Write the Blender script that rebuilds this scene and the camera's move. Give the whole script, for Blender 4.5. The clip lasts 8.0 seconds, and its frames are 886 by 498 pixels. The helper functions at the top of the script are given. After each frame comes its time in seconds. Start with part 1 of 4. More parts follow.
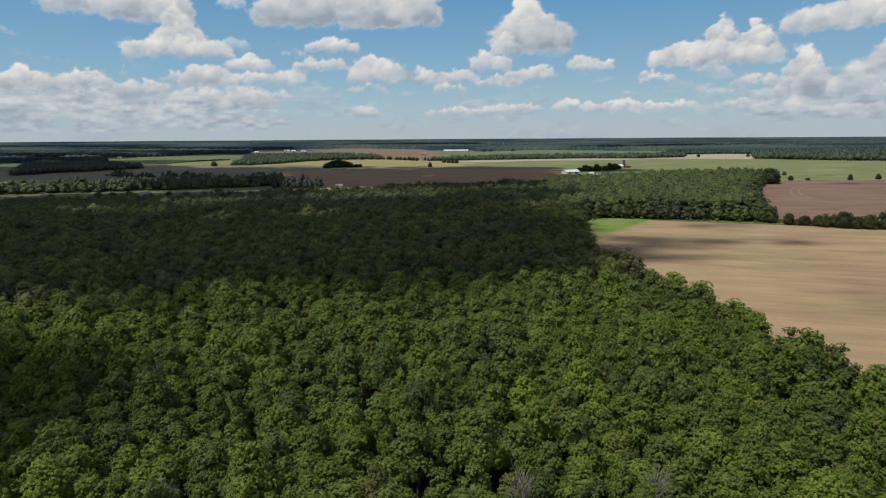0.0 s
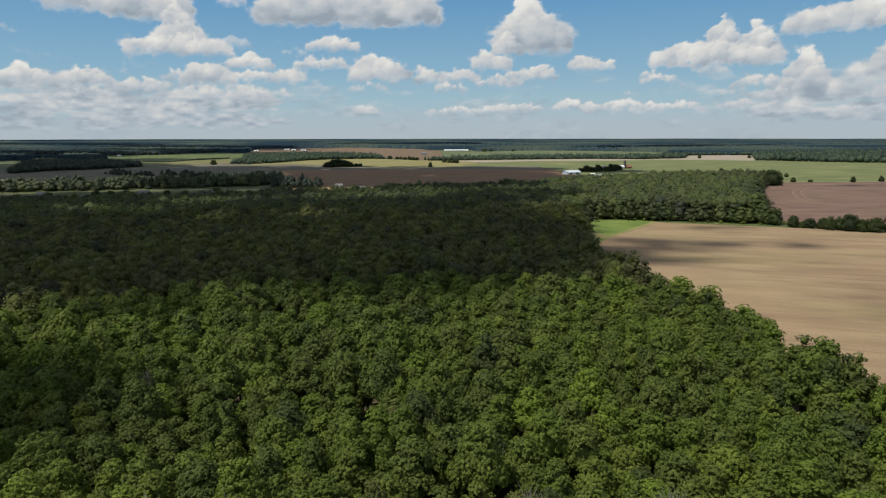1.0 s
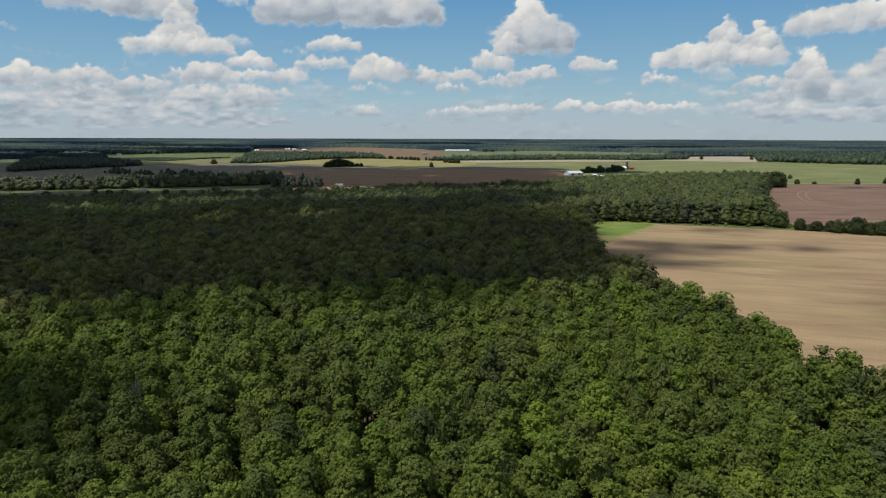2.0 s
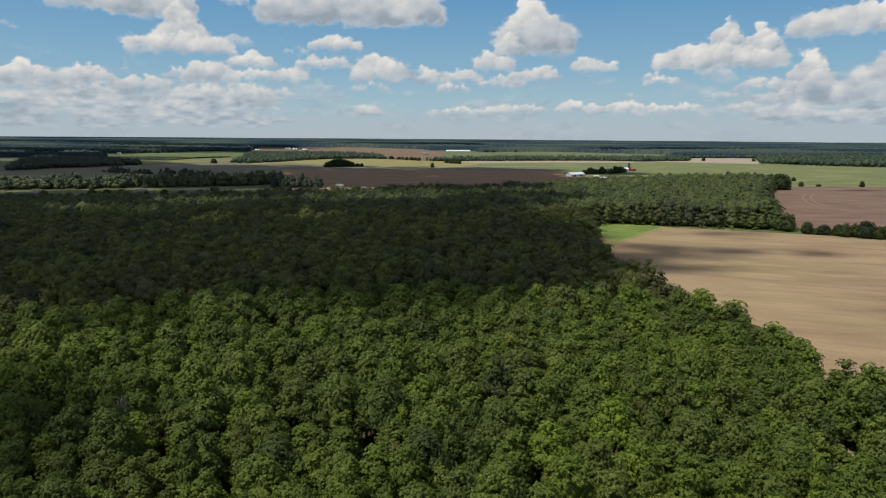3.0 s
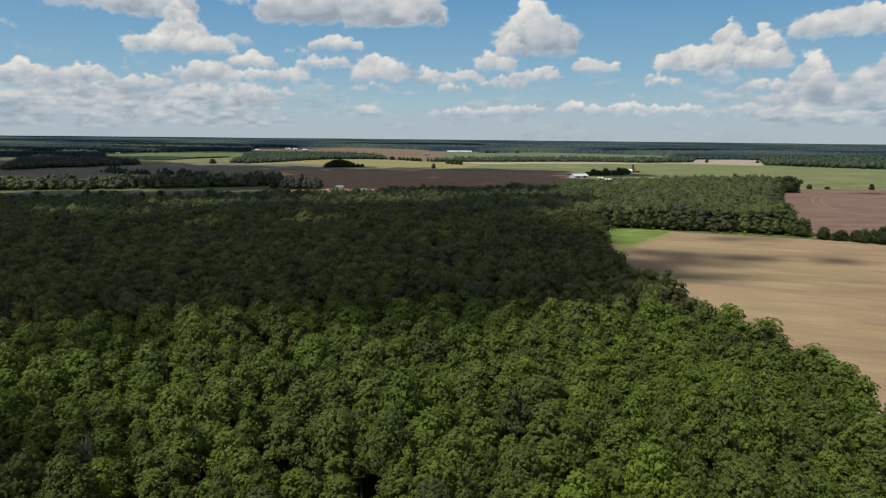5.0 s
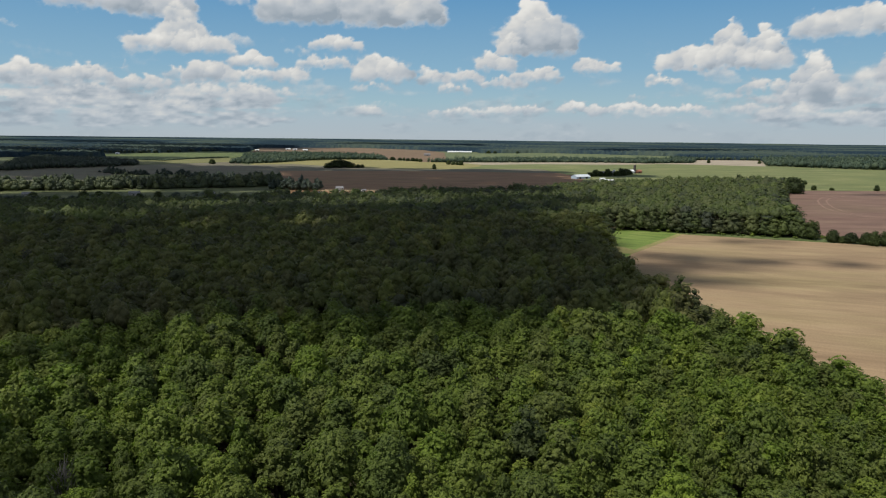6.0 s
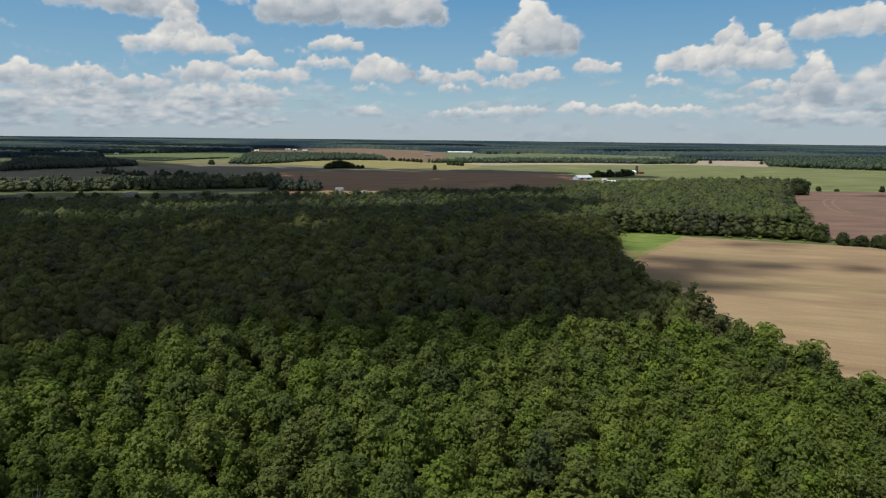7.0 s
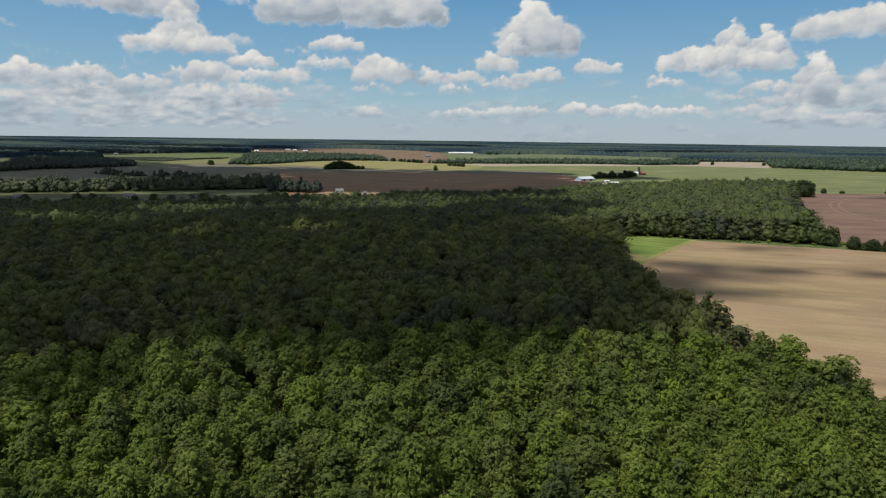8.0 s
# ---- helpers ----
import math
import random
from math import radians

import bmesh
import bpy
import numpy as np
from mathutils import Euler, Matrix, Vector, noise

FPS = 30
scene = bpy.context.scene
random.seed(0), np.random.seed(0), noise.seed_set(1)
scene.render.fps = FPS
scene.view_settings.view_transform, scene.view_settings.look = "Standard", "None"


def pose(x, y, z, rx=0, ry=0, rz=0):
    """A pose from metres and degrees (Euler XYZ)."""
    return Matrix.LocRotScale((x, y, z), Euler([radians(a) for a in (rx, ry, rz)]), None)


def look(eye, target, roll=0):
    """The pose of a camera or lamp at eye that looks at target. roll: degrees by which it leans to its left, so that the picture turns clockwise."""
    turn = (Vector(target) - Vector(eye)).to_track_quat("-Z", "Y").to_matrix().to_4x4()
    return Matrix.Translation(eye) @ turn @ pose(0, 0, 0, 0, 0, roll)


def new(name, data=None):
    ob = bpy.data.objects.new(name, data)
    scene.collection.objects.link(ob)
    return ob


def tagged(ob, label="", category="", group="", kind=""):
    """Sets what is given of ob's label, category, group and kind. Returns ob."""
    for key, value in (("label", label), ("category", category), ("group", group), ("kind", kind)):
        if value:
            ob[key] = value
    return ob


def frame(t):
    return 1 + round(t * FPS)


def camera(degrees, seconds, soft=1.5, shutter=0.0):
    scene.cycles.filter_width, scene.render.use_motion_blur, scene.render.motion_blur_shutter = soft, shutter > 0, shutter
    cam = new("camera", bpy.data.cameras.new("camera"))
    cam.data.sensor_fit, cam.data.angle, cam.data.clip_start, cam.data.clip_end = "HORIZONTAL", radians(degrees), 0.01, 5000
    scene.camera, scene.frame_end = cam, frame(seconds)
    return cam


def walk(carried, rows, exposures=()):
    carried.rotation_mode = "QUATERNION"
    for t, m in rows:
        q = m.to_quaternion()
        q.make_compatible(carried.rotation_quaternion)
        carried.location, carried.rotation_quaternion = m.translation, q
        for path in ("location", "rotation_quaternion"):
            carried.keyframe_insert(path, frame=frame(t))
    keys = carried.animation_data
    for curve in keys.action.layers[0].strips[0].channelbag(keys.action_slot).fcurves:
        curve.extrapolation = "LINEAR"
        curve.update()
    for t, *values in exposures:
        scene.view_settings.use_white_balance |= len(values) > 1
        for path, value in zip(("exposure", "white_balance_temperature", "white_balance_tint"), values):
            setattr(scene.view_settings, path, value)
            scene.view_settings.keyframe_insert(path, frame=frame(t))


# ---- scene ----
cam = camera(67.3, 8.0, soft=1.15)

PATH = [
    (0, (1.538, 11.654, 71.407), (1.67, 13.621, 71.074), -0.6),
    (0.5, (1.437, 14.634, 71.403), (1.57, 16.602, 71.069), -0.5),
    (1, (1.39, 17.852, 71.359), (1.523, 19.82, 71.025), -0.3),
    (1.5, (1.278, 21.411, 71.325), (1.41, 23.379, 70.991), -0.2),
    (3, (0.801, 33.498, 71.601), (0.932, 35.466, 71.268), 0.2),
    (3.5, (0.647, 37.791, 71.725), (0.777, 39.759, 71.393), 0.2),
    (4, (0.47, 42.258, 71.851), (0.599, 44.226, 71.519), 0.2),
    (4.5, (0.208, 46.843, 71.958), (0.338, 48.811, 71.626), 0.3),
    (6, (-0.796, 60.771, 72.228), (-0.666, 62.739, 71.897), 0.4),
    (6.5, (-1.143, 65.663, 72.349), (-1.013, 67.631, 72.019), 0.4),
    (7, (-1.504, 70.647, 72.505), (-1.374, 72.615, 72.175), 0.4),
    (7.5, (-1.907, 75.714, 72.723), (-1.777, 77.682, 72.392), 0.4),
    (8, (-2.389, 80.963, 73.023), (-2.259, 82.932, 72.694), 0.5),
]
walk(cam, [(t, look(eye, target, roll)) for t, eye, target, roll in PATH])

# ---- world, sun, exposure ----
SUN_AZ, SUN_EL = radians(-116), radians(62)
SUN = Vector((math.sin(SUN_AZ) * math.cos(SUN_EL), math.cos(SUN_AZ) * math.cos(SUN_EL), math.sin(SUN_EL)))
world = bpy.data.worlds.new("sky")
scene.world = world
world.use_nodes = True
wn, wl = world.node_tree.nodes, world.node_tree.links
sky = wn.new("ShaderNodeTexSky")
sky.sky_type = "NISHITA"
sky.sun_disc = False
sky.sun_elevation, sky.sun_rotation = SUN_EL, SUN_AZ % (2 * math.pi)
sky.altitude, sky.air_density, sky.dust_density, sky.ozone_density = 60, 1.0, 0.6, 2.0
pale = wn.new("ShaderNodeHueSaturation")  # half the sky is white cloud
pale.inputs["Saturation"].default_value = 0.5
wl.new(sky.outputs[0], pale.inputs["Color"])
wl.new(pale.outputs[0], wn["Background"].inputs[0])
wn["Background"].inputs[1].default_value = 0.101
sun = new("sun", bpy.data.lights.new("sun", "SUN"))
sun.data.energy, sun.data.angle, sun.data.color = 3.82, radians(1.2), (1.0, 0.95, 0.86)
sun.matrix_world = look(SUN * 500, (0, 0, 0))
scene.view_settings.exposure = 0.0


# ---- node helpers ----
def material(name, rough=0.8):
    m = bpy.data.materials.new(name)
    m.use_nodes = True
    n, l = m.node_tree.nodes, m.node_tree.links
    b = n["Principled BSDF"]
    b.inputs["Roughness"].default_value = rough
    b.inputs["Specular IOR Level"].default_value = 0.35
    return m, n, l, b


def noise_node(n, l, scale, detail=4.0, stretch=None, turn=0.0, rough=0.55):
    """Noise in world metres; stretch widens it along one turned axis."""
    geo = n.new("ShaderNodeNewGeometry")
    vec = geo.outputs["Position"]
    if stretch:
        mp = n.new("ShaderNodeMapping")
        mp.vector_type = "TEXTURE"
        mp.inputs["Rotation"].default_value = (0, 0, turn)
        mp.inputs["Scale"].default_value = stretch
        l.new(vec, mp.inputs[0])
        vec = mp.outputs[0]
    t = n.new("ShaderNodeTexNoise")
    t.inputs["Scale"].default_value = scale
    t.inputs["Detail"].default_value = detail
    t.inputs["Roughness"].default_value = rough
    l.new(vec, t.inputs["Vector"])
    return t.outputs[0]


def ramp(n, l, source, stops):
    r = n.new("ShaderNodeValToRGB")
    e = r.color_ramp.elements
    while len(e) < len(stops):
        e.new(0.5)
    for s, (p, c) in zip(e, stops):
        s.position, s.color = p, (*c, 1)
    l.new(source, r.inputs[0])
    return r.outputs[0]


def blend(n, l, kind, fac, a, b):
    m = n.new("ShaderNodeMix")
    m.data_type, m.blend_type = "RGBA", kind
    for sock, v in ((m.inputs[0], fac), (m.inputs[6], a), (m.inputs[7], b)):
        if hasattr(v, "is_output"):
            l.new(v, sock)
        elif isinstance(v, tuple):
            sock.default_value = (*v, 1)
        else:
            sock.default_value = v
    return m.outputs[2]


def bump(n, l, b, height, strength, distance):
    k = n.new("ShaderNodeBump")
    k.inputs["Strength"].default_value, k.inputs["Distance"].default_value = strength, distance
    l.new(height, k.inputs["Height"])
    l.new(k.outputs[0], b.inputs["Normal"])


def leaf_material(name, stops, per_object, glow_through=0.34, mottled=1.0, gloss=0.25):
    """Leaves: colour by tree, mottled by clump and by spray, part translucent."""
    m, n, l, b = material(name, 0.55)
    if per_object:
        src = n.new("ShaderNodeObjectInfo").outputs["Random"]
    else:
        a = n.new("ShaderNodeAttribute")
        a.attribute_name = "tint"
        src = a.outputs["Fac"]
    base = ramp(n, l, src, stops)
    clump = ramp(n, l, noise_node(n, l, 0.45, 3), [(0.3, (0.74, 0.77, 0.72)), (0.7, (1.2, 1.18, 1.1))])
    fine = ramp(n, l, noise_node(n, l, 3.0, 3), [(0.3, (0.74, 0.75, 0.76)), (0.7, (1.24, 1.24, 1.14))])
    each = ramp(n, l, n.new("ShaderNodeNewGeometry").outputs["Random Per Island"], [(0.0, (0.84, 0.86, 0.86)), (1.0, (1.16, 1.14, 1.1))])
    col = blend(n, l, "MULTIPLY", 1.0, blend(n, l, "MULTIPLY", mottled, base, clump), blend(n, l, "MULTIPLY", mottled, each, fine))
    l.new(col, b.inputs["Base Color"])
    b.inputs["Specular IOR Level"].default_value = gloss
    k = n.new("ShaderNodeBump")
    k.inputs["Strength"].default_value, k.inputs["Distance"].default_value = 0.7, 0.35
    l.new(noise_node(n, l, 2.8, 3, rough=0.65), k.inputs["Height"])
    l.new(k.outputs[0], b.inputs["Normal"])
    tr = n.new("ShaderNodeBsdfTranslucent")
    l.new(blend(n, l, "MULTIPLY", 1.0, col, (0.92, 1.2, 0.6)), tr.inputs[0])
    mix = n.new("ShaderNodeMixShader")
    mix.inputs[0].default_value = glow_through
    l.new(b.outputs[0], mix.inputs[1])
    l.new(tr.outputs[0], mix.inputs[2])
    l.new(mix.outputs[0], n["Material Output"].inputs[0])
    return m


def soil_material(name, dark, mid, light, turn, fine=1.0):
    """Tilled soil: long streaks along the drills, moist patches and clods."""
    m, n, l, b = material(name, 0.95)
    streak = noise_node(n, l, 1.0, 4, (46, 17, 20), turn, 0.55)
    col = ramp(n, l, streak, [(0.12, dark), (0.5, mid), (0.88, light)])
    patch = ramp(n, l, noise_node(n, l, 1.0, 4, (95, 24, 40), turn * 0.6), [(0.28, (0.64, 0.61, 0.59)), (0.44, (0.93, 0.92, 0.91)), (0.6, (1.04, 1.04, 1.02)), (0.75, (1.14, 1.13, 1.09))])
    drill = ramp(n, l, noise_node(n, l, 1.0, 2, (200, 0.9, 10), turn), [(0.35, (0.97, 0.97, 0.97)), (0.65, (1.025, 1.025, 1.025))])
    thin = ramp(n, l, noise_node(n, l, 1.0, 4, (26, 2.6, 10), turn * 1.06, 0.6), [(0.3, (0.92, 0.915, 0.91)), (0.7, (1.065, 1.065, 1.06))])
    tinge = ramp(n, l, noise_node(n, l, 1.0, 3, (150, 55, 60), turn * 0.8), [(0.35, (1.02, 0.985, 0.98)), (0.5, (1, 1, 1)), (0.66, (0.965, 1.03, 0.93))])
    clod = noise_node(n, l, 1.6, 4)
    grain = ramp(n, l, clod, [(0.3, (0.86, 0.86, 0.86)), (0.7, (1.1, 1.1, 1.1))])
    col = blend(n, l, "MULTIPLY", 1.0, blend(n, l, "MULTIPLY", 1.0, col, patch), thin)
    col = blend(n, l, "MULTIPLY", fine, col, drill)
    col = blend(n, l, "MULTIPLY", 1.0, col, tinge)
    l.new(blend(n, l, "MULTIPLY", 1.0, col, grain), b.inputs["Base Color"])
    bump(n, l, b, clod, 0.5, 0.15)
    return m


def grass_material(name, dark, light, size=14.0, turn=0.0):
    m, n, l, b = material(name, 0.9)
    dry = tuple(0.5 * a + 0.5 * b for a, b in zip(light, (0.36, 0.31, 0.16)))
    col = ramp(n, l, noise_node(n, l, 1.0, 5, (size * 3, size, size), turn), [(0.3, dark), (0.58, light), (0.7, dry)])
    fine = noise_node(n, l, 0.9, 5)
    l.new(blend(n, l, "MULTIPLY", 1.0, col, ramp(n, l, fine, [(0.3, (0.75, 0.75, 0.75)), (0.7, (1.2, 1.2, 1.15))])), b.inputs["Base Color"])
    bump(n, l, b, fine, 0.6, 0.2)
    return m


def plain_material(name, colour, rough=0.6, metal=0.0, var=0.12, scale=0.8):
    m, n, l, b = material(name, rough)
    lo, hi = tuple(c * (1 - var) for c in colour), tuple(min(1, c * (1 + var)) for c in colour)
    l.new(ramp(n, l, noise_node(n, l, scale, 5), [(0.3, lo), (0.7, hi)]), b.inputs["Base Color"])
    b.inputs["Metallic"].default_value = metal
    return m


GREENS = [(0.0, (0.069, 0.091, 0.034)), (0.18, (0.088, 0.125, 0.031)), (0.34, (0.117, 0.143, 0.038)), (0.5, (0.111, 0.159, 0.029)),
          (0.66, (0.145, 0.182, 0.040)), (0.8, (0.133, 0.192, 0.029)), (0.92, (0.181, 0.216, 0.043)), (0.97, (0.181, 0.254, 0.034)), (1.0, (0.141, 0.143, 0.049))]
leaf_near = leaf_material("leaves", [(p, tuple(0.88 * c + 0.12 * m for c, m in zip(GREENS[k][1], GREENS[4][1]))) for p, k in ((0.0, 0), (0.08, 1), (0.2, 2), (0.36, 3), (0.58, 4), (0.76, 5), (0.9, 6), (0.975, 7), (1.0, 8))], True)
leaf_far = leaf_material("canopy leaves", GREENS, False)
# olive trees, with cloud shade also put into the colour: less green, more blue
leaf_olive_shade = leaf_material("olive canopy leaves dulled for shade", [(p, (1.0 * r, 0.82 * g, 1.4 * b)) for p, (r, g, b) in GREENS], False)
# darker, bluer copy of the greens: haze over the far canopy as colour
leaf_mid_haze = leaf_material("far canopy leaves blued for haze", [(p, (0.68 * r, 0.64 * g, 1.15 * b)) for p, (r, g, b) in GREENS], False, 0.3, 0.6)
# haze over the farthest woodland is put into these blue leaf colours
leaf_horizon_haze = leaf_material("horizon wood leaves blued for haze", [(0.0, (0.021, 0.037, 0.055)), (0.5, (0.036, 0.056, 0.068)), (1.0, (0.062, 0.083, 0.074))], False, 0.0, 0.6, 0.0)
leaf_belt = leaf_material("tree belt leaves", [(0.0, (0.040, 0.054, 0.034)), (0.5, (0.070, 0.090, 0.049)), (1.0, (0.118, 0.134, 0.064))], False, 0.2, 0.6)
# bluish, even greens: the haze before distant woods is mixed into the leaves
leaf_farwood_haze = leaf_material("distant green wood leaves greyed for haze", [(0.0, (0.036, 0.060, 0.050)), (1.0, (0.080, 0.108, 0.070))], False, 0.15, 0.5, 0.1)
leaf_dark = leaf_material("dark hedge leaves", [(0.0, (0.035, 0.052, 0.020)), (1.0, (0.062, 0.084, 0.026))], True)
# dark wood leaves, tinted blue to carry the haze of distance
leaf_wood_haze = leaf_material("distant wood leaves blued for haze", [(0.0, (0.026, 0.040, 0.036)), (1.0, (0.052, 0.070, 0.050))], False, 0.15, 0.6)
bark = plain_material("bark", (0.10, 0.085, 0.07), 0.9, 0, 0.35, 3)
grey_twig = plain_material("grey twigs", (0.22, 0.2, 0.18), 0.9, 0, 0.2, 3)
ROW = math.atan2(-70, 148)
tan_soil = soil_material("pale tilled soil", (0.2, 0.142, 0.086), (0.293, 0.211, 0.125), (0.365, 0.274, 0.163), ROW)
pale_soil = soil_material("pale dry soil", (0.28, 0.235, 0.18), (0.34, 0.29, 0.225), (0.39, 0.34, 0.27), ROW)
track_soil = soil_material("packed pale red soil", (0.2, 0.13, 0.1), (0.24, 0.155, 0.118), (0.28, 0.19, 0.145), ROW)
far_soil = soil_material("distant brown soil", (0.13, 0.085, 0.052), (0.17, 0.116, 0.072), (0.21, 0.15, 0.098), 0.1)
red_soil = soil_material("reddish tilled soil", (0.112, 0.069, 0.054), (0.172, 0.108, 0.083), (0.24, 0.158, 0.119), ROW * 0.4)
brown_soil = soil_material("dark brown soil", (0.20, 0.115, 0.062), (0.255, 0.148, 0.08), (0.31, 0.19, 0.105), 0.05)
grey_soil = soil_material("stubble on grey soil", (0.115, 0.102, 0.075), (0.15, 0.138, 0.095), (0.185, 0.17, 0.115), 0.1)
straw = grass_material("ripe pale crop", (0.185, 0.17, 0.062), (0.245, 0.222, 0.086), 30)
ripening = grass_material("ripening green crop", (0.115, 0.12, 0.042), (0.17, 0.168, 0.062), 30)
grass_bright = grass_material("bright young grass", (0.085, 0.14, 0.026), (0.155, 0.215, 0.045), 7, ROW)
crop_green = grass_material("green crop", (0.092, 0.124, 0.042), (0.16, 0.176, 0.066), 40, -0.2)
meadow = grass_material("rough meadow", (0.06, 0.08, 0.03), (0.105, 0.12, 0.05), 16)
far_grass = grass_material("distant green field", (0.07, 0.1, 0.045), (0.12, 0.145, 0.065), 30)
verge_green = grass_material("lush verge grass", (0.055, 0.085, 0.024), (0.105, 0.135, 0.042), 6)
litter = grass_material("forest floor", (0.03, 0.028, 0.016), (0.055, 0.045, 0.026), 6)
roof_white = plain_material("white metal roof", (0.78, 0.8, 0.82), 0.4, 0.0, 0.05)
wall_white = plain_material("white siding", (0.72, 0.72, 0.7), 0.6, 0, 0.06)
roof_grey = plain_material("grey shingle roof", (0.2, 0.2, 0.21), 0.85, 0, 0.15)
roof_rust = plain_material("rusty red roof", (0.3, 0.14, 0.09), 0.8, 0, 0.2)
barn_blue = plain_material("pale blue metal siding", (0.40, 0.50, 0.60), 0.4, 0.0, 0.05)
barn_roof = plain_material("pale grey metal roof", (0.56, 0.61, 0.65), 0.45, 0.0, 0.06)
steel = plain_material("galvanised steel", (0.55, 0.57, 0.58), 0.4, 0.6, 0.1)
stave = plain_material("dark silo staves", (0.09, 0.08, 0.075), 0.8, 0, 0.2)
dark_open = plain_material("dark opening", (0.03, 0.03, 0.035), 0.4)
gravel = plain_material("pale gravel", (0.42, 0.38, 0.31), 0.95, 0, 0.15, 0.4)


# ---- mesh helpers ----
def mesh_of(name, verts, tris, mat, tint=None, smooth=False, normals=None):
    verts, tris = np.asarray(verts, np.float32), np.asarray(tris, np.int32)
    me = bpy.data.meshes.new(name)
    k = tris.shape[1]
    me.vertices.add(len(verts))
    me.vertices.foreach_set("co", verts.ravel())
    me.loops.add(tris.size)
    me.loops.foreach_set("vertex_index", tris.ravel())
    me.polygons.add(len(tris))
    me.polygons.foreach_set("loop_start", np.arange(0, tris.size, k, dtype=np.int32))
    me.polygons.foreach_set("use_smooth", np.full(len(tris), smooth))
    if tint is not None:
        me.attributes.new("tint", "FLOAT", "POINT").data.foreach_set("value", np.asarray(tint, np.float32))
    me.materials.append(mat)
    me.update(calc_edges=True)
    if normals is not None:
        me.polygons.foreach_set("use_smooth", np.full(len(tris), True))
        me.normals_split_custom_set_from_vertices(normals)
    return me


def under(name, me, parent, label=""):
    ob = new(name, me)
    ob.parent = parent
    return tagged(ob, label) if label else ob


def part(name, bm, mat, parent, label=""):
    me = bpy.data.meshes.new(name)
    bm.to_mesh(me)
    bm.free()
    me.materials.append(mat)
    return under(name, me, parent, label)


def box(bm, x0, x1, y0, y1, z0, z1):
    r = bmesh.ops.create_cube(bm, size=1)
    bmesh.ops.scale(bm, vec=(x1 - x0, y1 - y0, z1 - z0), verts=r["verts"])
    bmesh.ops.translate(bm, vec=((x0 + x1) / 2, (y0 + y1) / 2, (z0 + z1) / 2), verts=r["verts"])


def inside(poly, x, y):
    hit = np.zeros(np.shape(x), bool)
    for (x0, y0), (x1, y1) in zip(poly, poly[1:] + poly[:1]):
        if y0 != y1:
            hit ^= ((y0 > y) != (y1 > y)) & (x < (x1 - x0) * (y - y0) / (y1 - y0) + x0)
    return hit


def edge_gap(poly, x, y):
    """Distance to the outline of poly."""
    best = np.full(np.shape(x), 1e9)
    for (x0, y0), (x1, y1) in zip(poly, poly[1:] + poly[:1]):
        dx, dy = x1 - x0, y1 - y0
        s = np.clip(((x - x0) * dx + (y - y0) * dy) / (dx * dx + dy * dy), 0, 1)
        best = np.minimum(best, np.hypot(x - x0 - s * dx, y - y0 - s * dy))
    return best


def land(x, y):
    """Height of the land: level, then a slow rise far out."""
    r = np.hypot(x, np.asarray(y) - 45)
    s = np.clip((r - 2600) / 2250, 0, 1)
    side = np.clip((np.degrees(np.arctan2(x, np.asarray(y) - 45)) + 34) / 68, 0, 1)
    return (52 - 22 * side) * s ** 1.25


# ---- ground ----
rings = np.concatenate([[2], np.linspace(60, 2600, 40), np.linspace(2660, 4900, 40)])
ang = np.linspace(0, 2 * np.pi, 181)[:-1]
gx, gy = np.outer(rings, np.cos(ang)), 45 + np.outer(rings, np.sin(ang))
gv = np.stack([gx, gy, land(gx, gy)], -1).reshape(-1, 3)
i, j = np.meshgrid(np.arange(len(rings) - 1), np.arange(180), indexing="ij")
j2 = (j + 1) % 180
gq = np.stack([i * 180 + j, (i + 1) * 180 + j, (i + 1) * 180 + j2, i * 180 + j2], -1).reshape(-1, 4)
tagged(new("ground", mesh_of("ground", gv, gq, meadow, smooth=True)), "rough green meadow and farmland ground reaching the horizon", "ground", kind="structure")


def field(name, outline, mat, lift, label, category="field"):
    """A field as one low slab on the land, cut in strips to follow it."""
    bm = bmesh.new()
    bm.faces.new([bm.verts.new((x, y, 0)) for x, y in outline])
    far = max(math.hypot(x, y) for x, y in outline)
    if far > 2500:
        for y in range(1500, 4900, 60):
            bmesh.ops.bisect_plane(bm, geom=bm.verts[:] + bm.edges[:] + bm.faces[:], plane_co=(0, y, 0), plane_no=(0, 1, 0))
        for x in range(-3000, 3001, 150):
            bmesh.ops.bisect_plane(bm, geom=bm.verts[:] + bm.edges[:] + bm.faces[:], plane_co=(x, 0, 0), plane_no=(1, 0, 0))
    r = bmesh.ops.extrude_face_region(bm, geom=bm.faces[:])
    top = {v for v in r["geom"] if isinstance(v, bmesh.types.BMVert)}
    for v in bm.verts:
        v.co.z = float(land(v.co.x, v.co.y)) + (lift if v in top else -0.5)
    bmesh.ops.recalc_face_normals(bm, faces=bm.faces[:])
    me = bpy.data.meshes.new(name)
    bm.to_mesh(me)
    bm.free()
    me.materials.append(mat)
    return tagged(new(name, me), label, category, kind="structure")


FOREST = [(130, -90), (126, 130), (121, 152), (111, 172), (109, 200), (111, 228), (102, 262), (101, 290), (109, 318), (104, 336), (108, 395),
          (120, 440), (133, 490), (150, 556), (160, 580), (198, 574), (242, 557), (297, 533), (372, 680), (494, 893), (548, 962), (540, 1000),
          (516, 1022), (385, 980), (228, 896), (137, 812), (47, 786), (-5, 778), (-61, 728), (-120, 750), (-177, 690), (-250, 690),
          (-313, 668), (-375, 672), (-560, 670), (-760, 650), (-620, 480), (-170, -90)]
